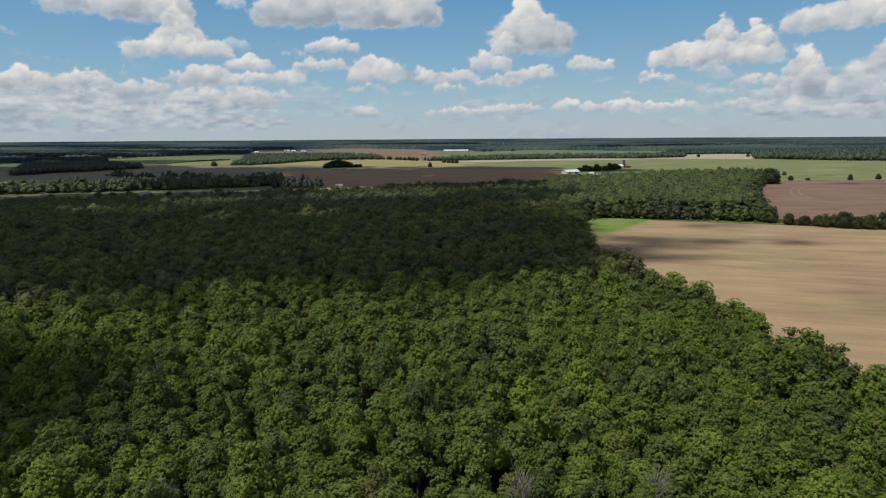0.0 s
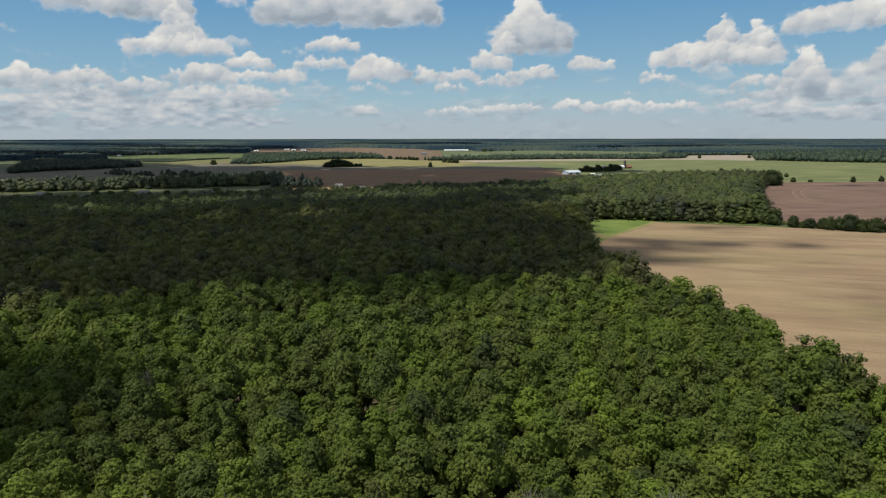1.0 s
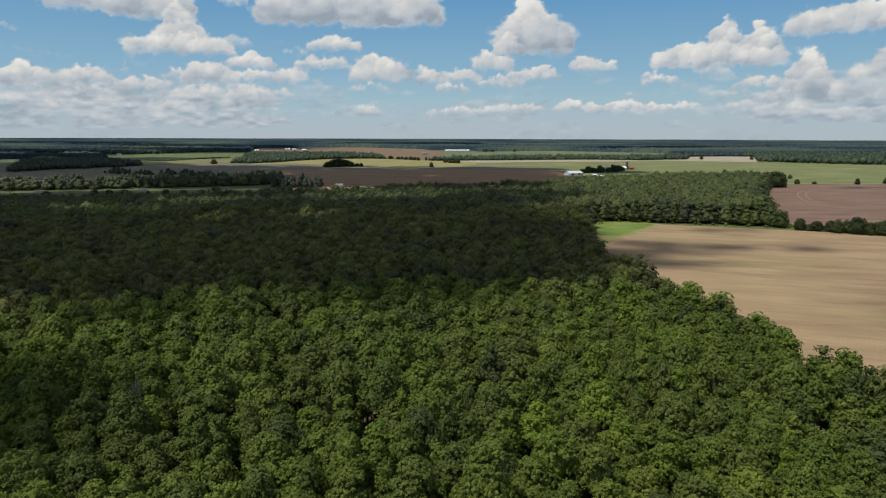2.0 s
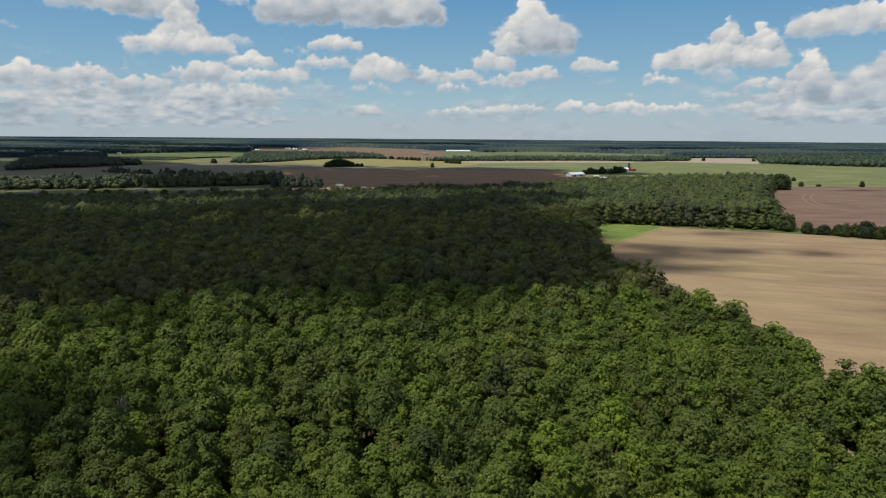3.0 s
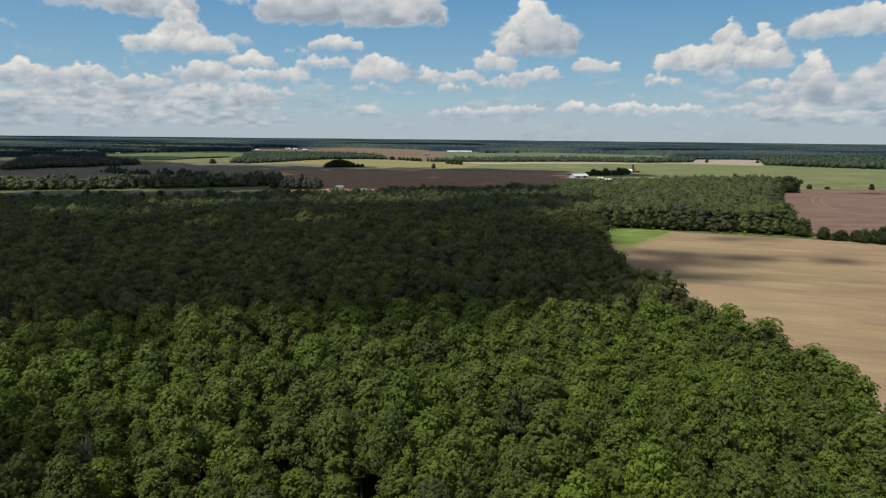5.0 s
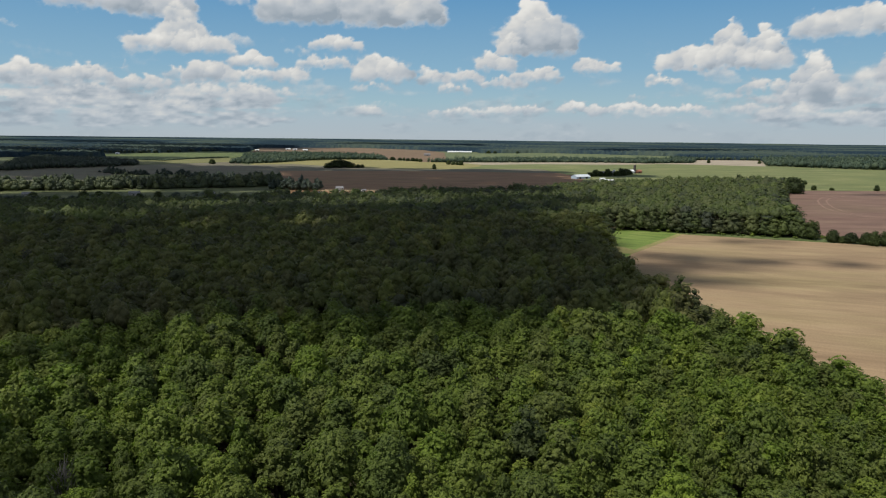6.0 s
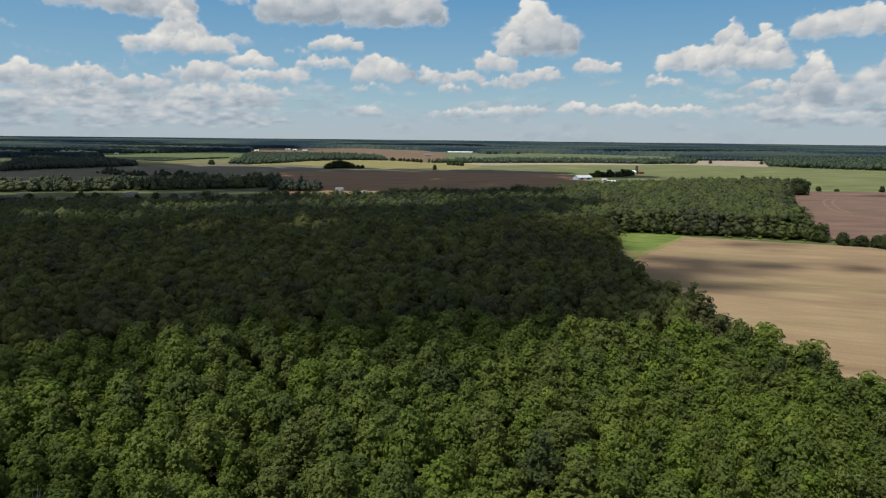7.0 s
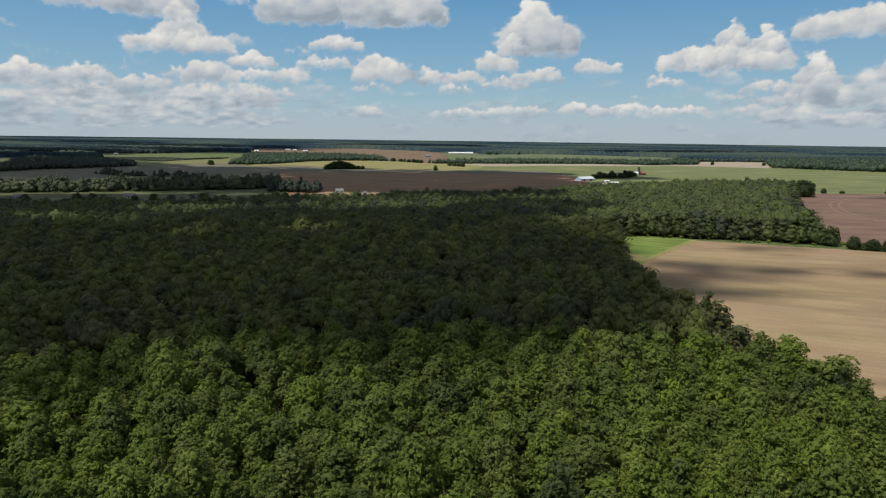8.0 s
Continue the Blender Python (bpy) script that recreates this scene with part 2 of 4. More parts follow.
field("forest_floor", FOREST, litter, 0.05, "dark leaf litter under the broadleaf forest", "ground")
field("tan_field", [(216, 553), (146, 468), (120, 425), (104, 395), (98, 330), (96, 270), (104, 225), (103, 165), (125, 130), (125, -90), (700, -90), (900, 227), (363, 481)],
      tan_soil, 0.10, "pale tan tilled field with darker moist streaks")
field("grass_corner", [(158, 583), (131, 490), (120, 425), (146, 468), (216, 553), (205, 575)], grass_bright, 0.12, "bright green grass corner beside the tilled field")
field("dry_patch", [(133, 500), (141, 506), (150, 493), (154, 481), (146, 468), (138, 474), (132, 487)], straw, 0.15, "pale dry patch in the grass corner", "grass")
field("grass_verge", [(200, 578), (216, 553.5), (363, 481.5), (900, 227.5), (906, 240), (372, 492), (302, 536), (244, 561)], verge_green, 0.14, "narrow grass verge between wood and tilled field", "verge")
field("field_margin", [(217, 553.5), (146, 467.5), (142.6, 470.2), (213.4, 556.6)], straw, 0.16, "pale dry margin between grass and tilled soil", "margin")
field("red_field", [(372, 493), (906, 242), (1500, 700), (1300, 930), (730, 975), (572, 985), (548, 962), (494, 893), (372, 680), (300, 540)], red_soil, 0.10,
      "reddish brown tilled field with a curved wheel track")
field("green_field", [(572, 988), (730, 978), (1300, 933), (1700, 1200), (1211, 1600), (1183, 1619), (1122, 1672), (1086, 1730), (1047, 1792), (993, 1822), (906, 1887), (760, 1958), (618, 1896), (382, 1910),
                      (225, 1850), (200, 1740), (152, 1626), (330, 1620), (345, 1290), (228, 900), (385, 984), (516, 1026)], crop_green, 0.08, "wide green crop field with paler strips")
field("brown_field", [(-60, 732), (47, 790), (137, 816), (228, 900), (345, 1290), (330, 1440), (60, 1500), (-255, 1500), (-190, 1180), (-165, 1010), (-110, 760)], brown_soil, 0.09, "dark brown tilled field")
field("stubble_field", [(-255, 1502), (60, 1502), (330, 1442), (330, 1618), (152, 1622), (94, 1590), (16, 1610), (-75, 1631), (-179, 1744), (-276, 1838), (-383, 1793), (-480, 1970), (-640, 1725), (-600, 1500)],
      grey_soil, 0.09, "grey stubble field beside dark brown soil")
field("straw_field", [(-383, 1796), (-276, 1841), (-179, 1747), (-75, 1634), (16, 1613), (94, 1593), (149, 1625), (200, 1742), (222, 1850), (150, 2000), (63, 2045), (-39, 2180), (-103, 2225), (-191, 2212), (-282, 2100), (-325, 1960), (-384, 1873)],
      straw, 0.12, "pale yellow ripening crop field")
field("meadow_strip", [(-760, 655), (-375, 677), (-250, 695), (-177, 695), (-120, 756), (-168, 1010), (-322, 975), (-530, 930), (-900, 850)], meadow, 0.06, "pale green meadow strip between wood and tree belt", "meadow")
field("left_field", [(-640, 1716), (-600, 1500), (-255, 1498), (-200, 1190), (-330, 1110), (-560, 1060), (-1100, 1000), (-1300, 1560), (-930, 1630), (-818, 1680)], grey_soil, 0.07, "grey brown field between two dark woods")
field("yellow_field", [(-664, 1796), (-595, 1840), (-533, 1925), (-470, 1975), (-560, 2330), (-641, 2200), (-690, 2050), (-780, 2090), (-700, 1850)], ripening, 0.13, "yellow green field at the edge of dark woods")
field("young_green_field", [(-793, 2117), (-690, 2052), (-641, 2202), (-560, 2332), (-500, 2500), (-560, 2900), (-781, 3011), (-883, 2918), (-949, 2779), (-1103, 2732), (-1060, 2540)], verge_green, 0.15, "bright green field before a dark wood")
field("pale_strip", [(-535, 1270), (-450, 1238), (-370, 1320), (-400, 1352), (-517, 1346)], crop_green, 0.11, "pale green strip of grass between tree rows", "meadow")
field("far_tan_field", [(895, 2050), (906, 1887), (993, 1822), (1015, 1860), (1120, 2060), (1246, 2291), (1170, 2337), (1014, 2316)], pale_soil, 0.12, "small pale tan field before distant woods")
field("pale_margin", [(225, 1852), (382, 1912), (618, 1898), (760, 1960), (900, 1895), (889, 2052), (734, 1992), (586, 2062), (408, 2040), (236, 2020), (152, 2010)], pale_soil, 0.13, "pale bare margin along the tree belt", "margin")
field("far_red_field", [(-60, 2330), (68, 2050), (110, 2030), (150, 2200), (180, 2700), (200, 3050), (119, 3360), (-198, 3600), (-425, 3552), (-700, 3478), (-620, 2900), (-425, 2540)], far_soil, 0.10, "distant reddish tilled field")
field("far_green_field", [(166, 2180), (363, 2280), (600, 2240), (960, 2215), (1000, 2400), (1100, 2700), (846, 2952), (620, 3067), (351, 2973), (204, 3050), (184, 2700)], far_grass, 0.11, "distant green field behind the tree belt")


# ---- trees ----
def ico(level):
    bm = bmesh.new()
    bmesh.ops.create_icosphere(bm, subdivisions=level, radius=1)
    v = np.array([p.co[:] for p in bm.verts])
    f = np.array([[p.index for p in q.verts] for q in bm.faces])
    bm.free()
    return v, f


ICO = {k: ico(k) for k in (1, 2)}


def leaf_sprays(rng, centres, normals, length, width, even=1.6):
    """Small leaf sprays, one pointed face each, turned outward unevenly."""
    k = len(centres)
    nrm = normals + rng.normal(0, 0.42, (k, 3))
    nrm[:, 2] += 0.25
    nrm /= np.linalg.norm(nrm, axis=1, keepdims=True)
    side = np.cross(nrm, rng.normal(0, 1, (k, 3)))
    side /= np.linalg.norm(side, axis=1, keepdims=True)
    fwd = np.cross(nrm, side)
    ln = length * rng.uniform(0.65, 1.35, (k, 1))
    wd = width * rng.uniform(0.65, 1.35, (k, 1))
    v = np.stack([centres - fwd * ln * 0.4 - side * wd * 0.5, centres - fwd * ln * 0.4 + side * wd * 0.5, centres + fwd * ln * 0.6 - nrm * ln * 0.25], 1).reshape(-1, 3)
    soft = even * normals + nrm
    soft /= np.linalg.norm(soft, axis=1, keepdims=True)
    return v, np.arange(3 * k).reshape(-1, 3), np.repeat(soft, 3, axis=0)


def sphere_spots(k, rng):
    """k even directions on a sphere, turned at random."""
    g = np.arange(k) + 0.5
    z, phi = 1 - 2 * g / k, g * 2.39996 + rng.uniform(0, 6.28)
    q = np.sqrt(1 - z * z)
    o = np.stack([q * np.cos(phi), q * np.sin(phi), z], 1) + rng.normal(0, 0.12, (k, 3))
    return o / np.linalg.norm(o, axis=1, keepdims=True)


def crown_shape(rng, height, radius, low, boughs, clump, leaves, core=2, peak=0.5, fill=0.62, inner=True):
    """A crown of boughs, each a head of leafy clumps, round a dark core.
    low: where it starts, as a share of the height; clump: size of a clump in metres; leaves: sprays on each clump."""
    base, mid = height * low, height * (low + (1 - low) * 0.36)
    up, down = height - mid, mid - base
    g = np.arange(boughs) + 0.5
    phi = g * 2.39996 + rng.uniform(-0.4, 0.4, boughs)
    zz = np.clip(1 - g / boughs * 1.6 + rng.uniform(-0.1, 0.1, boughs), -0.75, 1)
    rr = np.where(zz > 0, np.clip(1 - zz, 0.01, 1) ** (0.42 + 0.3 * peak), np.sqrt(np.clip(1 - zz * zz, 0.02, 1)))
    d = np.stack([rr * np.cos(phi), rr * np.sin(phi), zz], 1)
    head = radius * (0.40 if boughs > 9 else 0.5) * rng.uniform(0.75, 1.25, boughs)
    head *= 1 - 0.3 * peak * np.clip(zz, 0, 1)
    tall = np.where(zz > 0, up, down)
    reach = rng.uniform(0.9, 1.08, (boughs, 1)) * np.array([radius, radius, 1.0])
    c = d * reach
    c[:, 2] = d[:, 2] * tall * reach[:, 2]
    c -= d / np.linalg.norm(d, axis=1, keepdims=True) * head[:, None]
    c[:, 2] += mid
    at_b, o_b = [], []
    for k in range(boughs):
        o = sphere_spots(max(6, int(4 * np.pi * head[k] ** 2 / (2.3 * clump * clump))), rng)
        p = c[k] + o * head[k] * (1, 1, 0.92) * rng.uniform(0.9, 1.08, (len(o), 1))
        out = p - (0, 0, mid - 0.3 * down)
        out /= np.linalg.norm(out, axis=1, keepdims=True)
        far = np.linalg.norm(p[:, None, :] - c[None], axis=2) / head[None]
        far[:, k] = 9
        ok = ((o * out).sum(1) > -0.1) & (far.min(1) > 0.9) & (o[:, 2] > (-0.5 if low > 0.3 else -0.8))
        at_b.append(p[ok])
        o_b.append((0.55 * o + 0.6 * out)[ok])
    p, o = np.concatenate(at_b), np.concatenate(o_b)
    o /= np.linalg.norm(o, axis=1, keepdims=True)
    k = len(p)
    q = rng.normal(0, 0.75, (k, leaves, 3)) + o[:, None, :]
    q /= np.linalg.norm(q, axis=2, keepdims=True)
    size = clump * rng.uniform(0.6, 1.15, (k, 1, 1))
    lv, lf, ln = leaf_sprays(rng, (p[:, None, :] + q * size * rng.uniform(0.55, 1.1, (k, leaves, 1))).reshape(-1, 3), (q + 0.5 * o[:, None, :]).reshape(-1, 3), clump * (0.95 if clump < 1.1 else 0.6), clump * (0.62 if clump < 1.1 else 0.45), 1.6 if clump < 0.8 else 2.6 if clump < 1.1 else 4.0)
    vs, fs, ns, at = [lv], [lf], [ln], len(lv)
    if inner:
        bv, bf = ICO[1]
        v = c[:, None, :] + bv[None] * head[:, None, None] * (0.82 if clump < 1.1 else 1.0) * rng.uniform(0.82, 1.12, (boughs, len(bv), 1))
        vs.append(v.reshape(-1, 3))
        fs.append((bf[None] + at + (np.arange(boughs) * len(bv))[:, None, None]).reshape(-1, 3))
        ns.append(np.tile(bv, (boughs, 1)))
        at += v.shape[0] * v.shape[1]
    if core:
        cv, cf = ICO[core]
        ns.append(cv)
        cv = cv * (fill * (0.88 + 0.24 * rng.random((len(cv), 1))))
        cv[:, :2] *= 1 - 0.75 * peak * np.clip(cv[:, 2:], 0, 1)
        vs.append(np.stack([cv[:, 0] * radius, cv[:, 1] * radius, mid + cv[:, 2] * np.where(cv[:, 2] > 0, up, down)], 1))
        fs.append(cf + at)
    nm = np.concatenate(ns)
    return np.concatenate(vs), np.concatenate(fs), nm / np.linalg.norm(nm, axis=1, keepdims=True)


def tube(points, radii, sides=7):
    vs, fs = [], []
    for k, (p, r) in enumerate(zip(points, radii)):
        a = np.arange(sides) * 2 * np.pi / sides
        vs.append(np.stack([p[0] + r * np.cos(a), p[1] + r * np.sin(a), np.full(sides, p[2])], 1))
        if k:
            s = np.arange(sides)
            s2 = (s + 1) % sides
            q0, q1 = (k - 1) * sides, k * sides
            fs += [np.stack([q0 + s, q0 + s2, q1 + s2], 1), np.stack([q0 + s, q1 + s2, q1 + s], 1)]
    return np.concatenate(vs), np.concatenate(fs)


def trunk_shape(rng, height, limbs=6, r0=0.32):
    lean = rng.normal(0, 0.25, 2)
    zs = np.linspace(-0.3, height * 0.9, 6)
    pts = [(lean[0] * (z / height) ** 2 * 2, lean[1] * (z / height) ** 2 * 2, z) for z in zs]
    vs, fs = tube(pts, [r0 * 1.35, r0, r0 * 0.85, r0 * 0.65, r0 * 0.4, r0 * 0.12])
    vs, fs = [vs], [fs]
    at = len(vs[0])
    for k in range(limbs):
        z = height * rng.uniform(0.4, 0.75)
        a = k * 2.4 + rng.uniform(-0.5, 0.5)
        ln = height * rng.uniform(0.14, 0.2)
        s = np.linspace(0, 1, 4)
        p = [(math.cos(a) * ln * t, math.sin(a) * ln * t, z + ln * (0.9 * t - 0.25 * t * t)) for t in s]
        v, f = tube(p, r0 * np.array([0.42, 0.3, 0.18, 0.06]), 5)
        vs.append(v)
        fs.append(f + at)
        at += len(v)
    return np.concatenate(vs), np.concatenate(fs)


def scatter(poly, step, rng, drop=0.06):
    """Jittered hexagonal spots inside poly."""
    xs, ys = [p[0] for p in poly], [p[1] for p in poly]
    rows = np.arange(min(ys), max(ys), step * 0.87)
    out = []
    for k, y in enumerate(rows):
        x = np.arange(min(xs) + (k % 2) * step / 2, max(xs), step)
        out.append(np.stack([x, np.full(len(x), y)], 1))
    p = np.concatenate(out)
    p = p + rng.uniform(-0.3, 0.3, p.shape) * step
    keep = inside(poly, p[:, 0], p[:, 1]) & (rng.random(len(p)) > drop)
    return p[keep]


def pack(poly, rng):
    """Tree spots with crown radii, the broad crowns first, the narrow ones between them."""
    xs, ys = [p[0] for p in poly], [p[1] for p in poly]
    cells, out = {}, []
    for lo, hi, tries in ((4.4, 5.4, 900), (3.6, 4.4, 5000), (2.9, 3.6, 30000), (2.3, 2.9, 60000), (1.7, 2.3, 60000)):
        cand = np.stack([rng.uniform(min(xs), max(xs), tries * 2), rng.uniform(max(-60, min(ys)), max(ys), tries * 2), rng.uniform(lo, hi, tries * 2)], 1)
        az = np.degrees(np.arctan2(cand[:, 0], cand[:, 1] + 60))
        ok = inside(poly, cand[:, 0], cand[:, 1]) & (az > -36) & (az < 46) & (cand[:, 2] < np.where(cand[:, 1] > 420, 5.0, 9)) & ((cand[:, 2] > 2.3) | (cand[:, 1] > 92) & (cand[:, 1] < 220) & (az > -30))
        for x, y, r in cand[ok]:
            r *= 1.0 + 0.5 * min(1, max(0, (y - 170) / 300))
            i, j = int(x // 8), int(y // 8)
            if all((x - a) ** 2 + (y - b) ** 2 > (0.74 * (r + c)) ** 2
                   for u in (-2, -1, 0, 1, 2) for v in (-2, -1, 0, 1, 2) for a, b, c in cells.get((i + u, j + v), ())):
                cells.setdefault((i, j), []).append((x, y, r))
                out.append((x, y, r))
    return np.array(out)


rng = np.random.default_rng(7)
packed = pack(FOREST, rng)
spots, RAD_C = packed[:, :2], packed[:, 2]
X, Y = spots[:, 0], spots[:, 1]
swell = np.array([noise.noise((x / 60, y / 60, 0.5)) for x, y in spots])
TALL = 14.4 + 1.15 * np.minimum(RAD_C, 4.8) + 1.6 * swell + np.clip(rng.normal(0, 2.1, len(spots)), -4.4, 4.4) * np.where(Y > 300, 0.75, 1)
GAP = edge_gap(FOREST, X, Y)
edge = GAP < np.where(Y > 500, 9.5, 6.5)
TALL = np.where(edge, TALL * rng.uniform(np.where(Y > 480, 0.68, 0.82), 1.06), TALL)
BIG = RAD_C > 3.9
WIDE = 1.16 * RAD_C * np.where(edge, np.where(Y > 480, rng.choice([1.15, 1.35, 1.5, 2.0], len(spots)), 1.22), 1.0) / (np.where(BIG, 4.6, 3.3) * np.sqrt(TALL / 18.6))
TINT = np.clip(0.49 + 0.21 * rng.normal(0, 1, len(spots)) + 0.2 * swell, 0, 0.985)
TURN = rng.uniform(0, 2 * np.pi, len(spots))
AWAY = np.hypot(X, Y - np.clip(Y, 12, 81))
view = np.degrees(np.arctan2(X - 1, Y - 8))
near = (Y > 96) & (Y < 205) & (view > -34) & (view < 42) & ~edge
idx = np.where(near)[0]
idx = idx[np.argsort(AWAY[idx])][:300]
near[:] = False
near[idx] = True

# the nearest trees, each a thing of its own
forms = []
for k in range(9):
    r = np.random.default_rng(100 + k)
    h, w = 18.6, 3.3 if k < 5 else 4.6
    cv, cf, cn = crown_shape(r, h, w, (0.44, 0.38, 0.46, 0.40, 0.48, 0.48, 0.44, 0.50, 0.46)[k], 12 + k % 3 if k < 5 else 16 + k % 4, 0.46 if k < 5 else 0.52, 10, 2,
                             (0.65, 0.9, 0.5, 0.95, 0.75, 0.45, 0.6, 0.3, 0.55)[k], 0.5)
    tv, tf = trunk_shape(r, h, 4)
    forms.append((mesh_of("crown", cv, cf, leaf_near, normals=cn), mesh_of("trunk", tv, tf, bark)))
TREE_LABELS = ["tall broadleaf tree with a domed mid-green crown", "narrow pointed broadleaf tree in the forest canopy", "leafy green forest tree with a lumpy crown",
               "broad-crowned green forest tree among its neighbours", "wide old broadleaf tree with a rounded crown"]
for n, k in enumerate(idx):
    f = int(rng.integers(5, 9)) if BIG[k] else int(rng.integers(0, 5))
    tree = new("tree")
    w = 1.19 * RAD_C[k] / (4.6 if BIG[k] else 3.3)
    tree.matrix_world = Matrix.LocRotScale((X[k], Y[k], 0.05), Euler((0, 0, TURN[k])), (w, w, TALL[k] / 18.6))
    tagged(tree, TREE_LABELS[(0, 1, 2, 1, 0, 3, 4, 3, 4)[f]], "tree", "forest trees")
    under("crown", forms[f][0], tree)
    under("trunk", forms[f][1], tree)


def grove(name, which, makers, mat, label, xy, tall, wide, tint, turn, category="forest"):
    """Many trees joined as one canopy."""
    rg = np.random.default_rng(5)
    vs, fs, ts, ns, at = [], [], [], [], 0
    pick = rg.integers(0, len(makers), len(tall))
    for k in np.where(which)[0]:
        bv, bf, bn = makers[pick[k]]
        c, s = math.cos(turn[k]), math.sin(turn[k])
        v = bv * (wide[k] * tall[k] ** 0.5, wide[k] * tall[k] ** 0.5, tall[k])
        v = np.stack([xy[k, 0] + c * v[:, 0] - s * v[:, 1], xy[k, 1] + s * v[:, 0] + c * v[:, 1], v[:, 2] + land(xy[k, 0], xy[k, 1])], 1)
        vs.append(v)
        fs.append(bf + at)
        ns.append(np.stack([c * bn[:, 0] - s * bn[:, 1], s * bn[:, 0] + c * bn[:, 1], bn[:, 2]], 1))
        ts.append(np.full(len(v), tint[k]))
        at += len(v)
    if not vs:
        return None
    return tagged(new(name, mesh_of(name, np.concatenate(vs), np.concatenate(fs), mat, np.concatenate(ts), normals=np.concatenate(ns))), label, category, kind="stuff")


def makers(seed, count, low, boughs, clump, leaves, core, trunk=True, fill=0.66, rad=3.8):
    """Unit trees (height 1, radius 0.26 of the root of the height) to be scaled into groves."""
    out = []
    for k in range(count):
        r = np.random.default_rng(seed + k)
        v, f, nm = crown_shape(r, 18.6, rad, low + r.uniform(-0.04, 0.06), boughs, clump, leaves, core, r.uniform(0.4, 0.9) - (0.15 if rad > 4 else 0.0), fill, clump < 2.7)
        if trunk:
            tv, tf = tube([(0, 0, -0.3), (0, 0, 9)], [0.35, 0.2], 5)
            f = np.concatenate([f, tf + len(v)])
            v = np.concatenate([v, tv])
            nm = np.concatenate([nm, np.tile([0.0, -0.6, 0.8], (len(tv), 1))])
        out.append((v / (18.6 ** 0.5, 18.6 ** 0.5, 18.6), f, nm))
    return out


rest = ~near
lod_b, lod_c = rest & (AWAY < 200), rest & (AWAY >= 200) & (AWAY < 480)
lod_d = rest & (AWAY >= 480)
bearing = np.degrees(np.arctan2(X - 1, np.maximum(Y - 5, 1)))
behind = (Y < 96) | (bearing < -33) | (bearing > 40.5)
below = behind & (Y > -20) & (Y < 130) & (np.abs(X) < 66)
for name, which, seed, low, boughs, clump, leaves, fill, mat, label in (
        ("forest_canopy", lod_b & ~edge & ~behind, 200, 0.44, 12, 0.64, 8, 0.52, leaf_far, "dense green broadleaf forest canopy"),
        ("forest_canopy", below & lod_b & ~edge, 220, 0.42, 9, 0.95, 6, 0.56, leaf_far, "dense green broadleaf forest canopy under the open sky"),
        ("forest_canopy", (lod_b | lod_c) & ~edge & behind & ~below, 240, 0.46, 6, 1.9, 4, 0.58, leaf_far, "dense green broadleaf forest canopy below and beside"),
        ("forest_edge", lod_b & edge & ~behind, 300, 0.05, 18, 0.68, 8, 0.72, leaf_far, "leafy forest edge trees green down to the field"),
        ("forest_edge", (lod_b | lod_c | lod_d) & edge & behind, 340, 0.05, 8, 1.8, 5, 0.72, leaf_far, "outer forest edge trees green down to the ground"),
        ("forest_canopy", lod_c & ~edge & ~behind, 400, 0.48, 9, 1.15, 5, 0.66, leaf_olive_shade, "shaded green broadleaf forest canopy"),
        ("forest_edge", lod_c & edge & ~behind, 500, -0.02, 13, 0.95, 8, 0.72, leaf_olive_shade, "leafy forest edge trees green down to the grass"),
        ("forest_canopy", lod_d & ~edge & ~behind, 600, 0.52, 7, 1.5, 2, 0.72, leaf_mid_haze, "far green broadleaf forest canopy"),
        ("forest_canopy", lod_d & ~edge & behind, 640, 0.54, 4, 2.2, 4, 0.74, leaf_mid_haze, "far green broadleaf forest canopy beside the fields"),
        ("forest_edge", lod_d & edge & ~behind, 700, -0.03, 13, 1.2, 5, 0.74, leaf_mid_haze, "wall of green trees along the far wood's edge")):
    broad = 4.6 if seed < 400 else 5.4 if seed < 600 else 6.2
    grove(name, which & ~BIG, makers(seed, 8, low, boughs, clump, leaves, 1, fill=fill, rad=3.3), mat, label, spots, TALL, WIDE, TINT, TURN)
    grove(name, which & BIG, makers(seed + 20, 6, low, boughs + (4 if seed < 600 else 2), clump * broad / 4.2, leaves, 1, fill=fill, rad=broad), mat, label + " with broad crowns", spots, TALL, WIDE * 4.6 / broad, TINT, TURN)


def wood(name, outline, step, seed, mat, label, tall=18.0, form=None, gaps=0.08, uneven=0.18, spread=0.0):
    """Trees spread over outline; form: unit trees and the crown radius they were made with."""
    rg = np.random.default_rng(seed)
    p = scatter(outline, step, rg, gaps)
    n = len(p)
    high = tall * np.clip(rg.normal(1, uneven, n), 0.45, 1.6)
    radius = 0.64 * (spread or step) * np.clip(rg.normal(1, 0.32, n), 0.55, 1.9)
    grove(name, np.ones(n, bool), form[0], mat, label, p, high, radius * 18.6 ** 0.5 / (form[1] * high ** 0.5), np.clip(rg.normal(0.5, 0.25, n), 0, 0.98), rg.uniform(0, 6.28, n), "wood")


belt_form = (makers(800, 10, -0.05, 8, 2.1, 2, 1, False, fill=0.76, rad=8.0), 8.0)
wood_form = (makers(900, 8, -0.08, 5, 3.4, 2, 1, False, fill=0.72, rad=9.0), 9.0)
wood("tree_belt", [(-760, 905), (-528, 942), (-322, 990), (-176, 1046), (-190, 1150), (-260, 1095), (-330, 1066), (-430, 1050), (-520, 1005), (-760, 965)], 9.5, 21, leaf_belt, "belt of mixed green trees behind a meadow", 13.5, belt_form, 0.16, 0.34, 10.5)
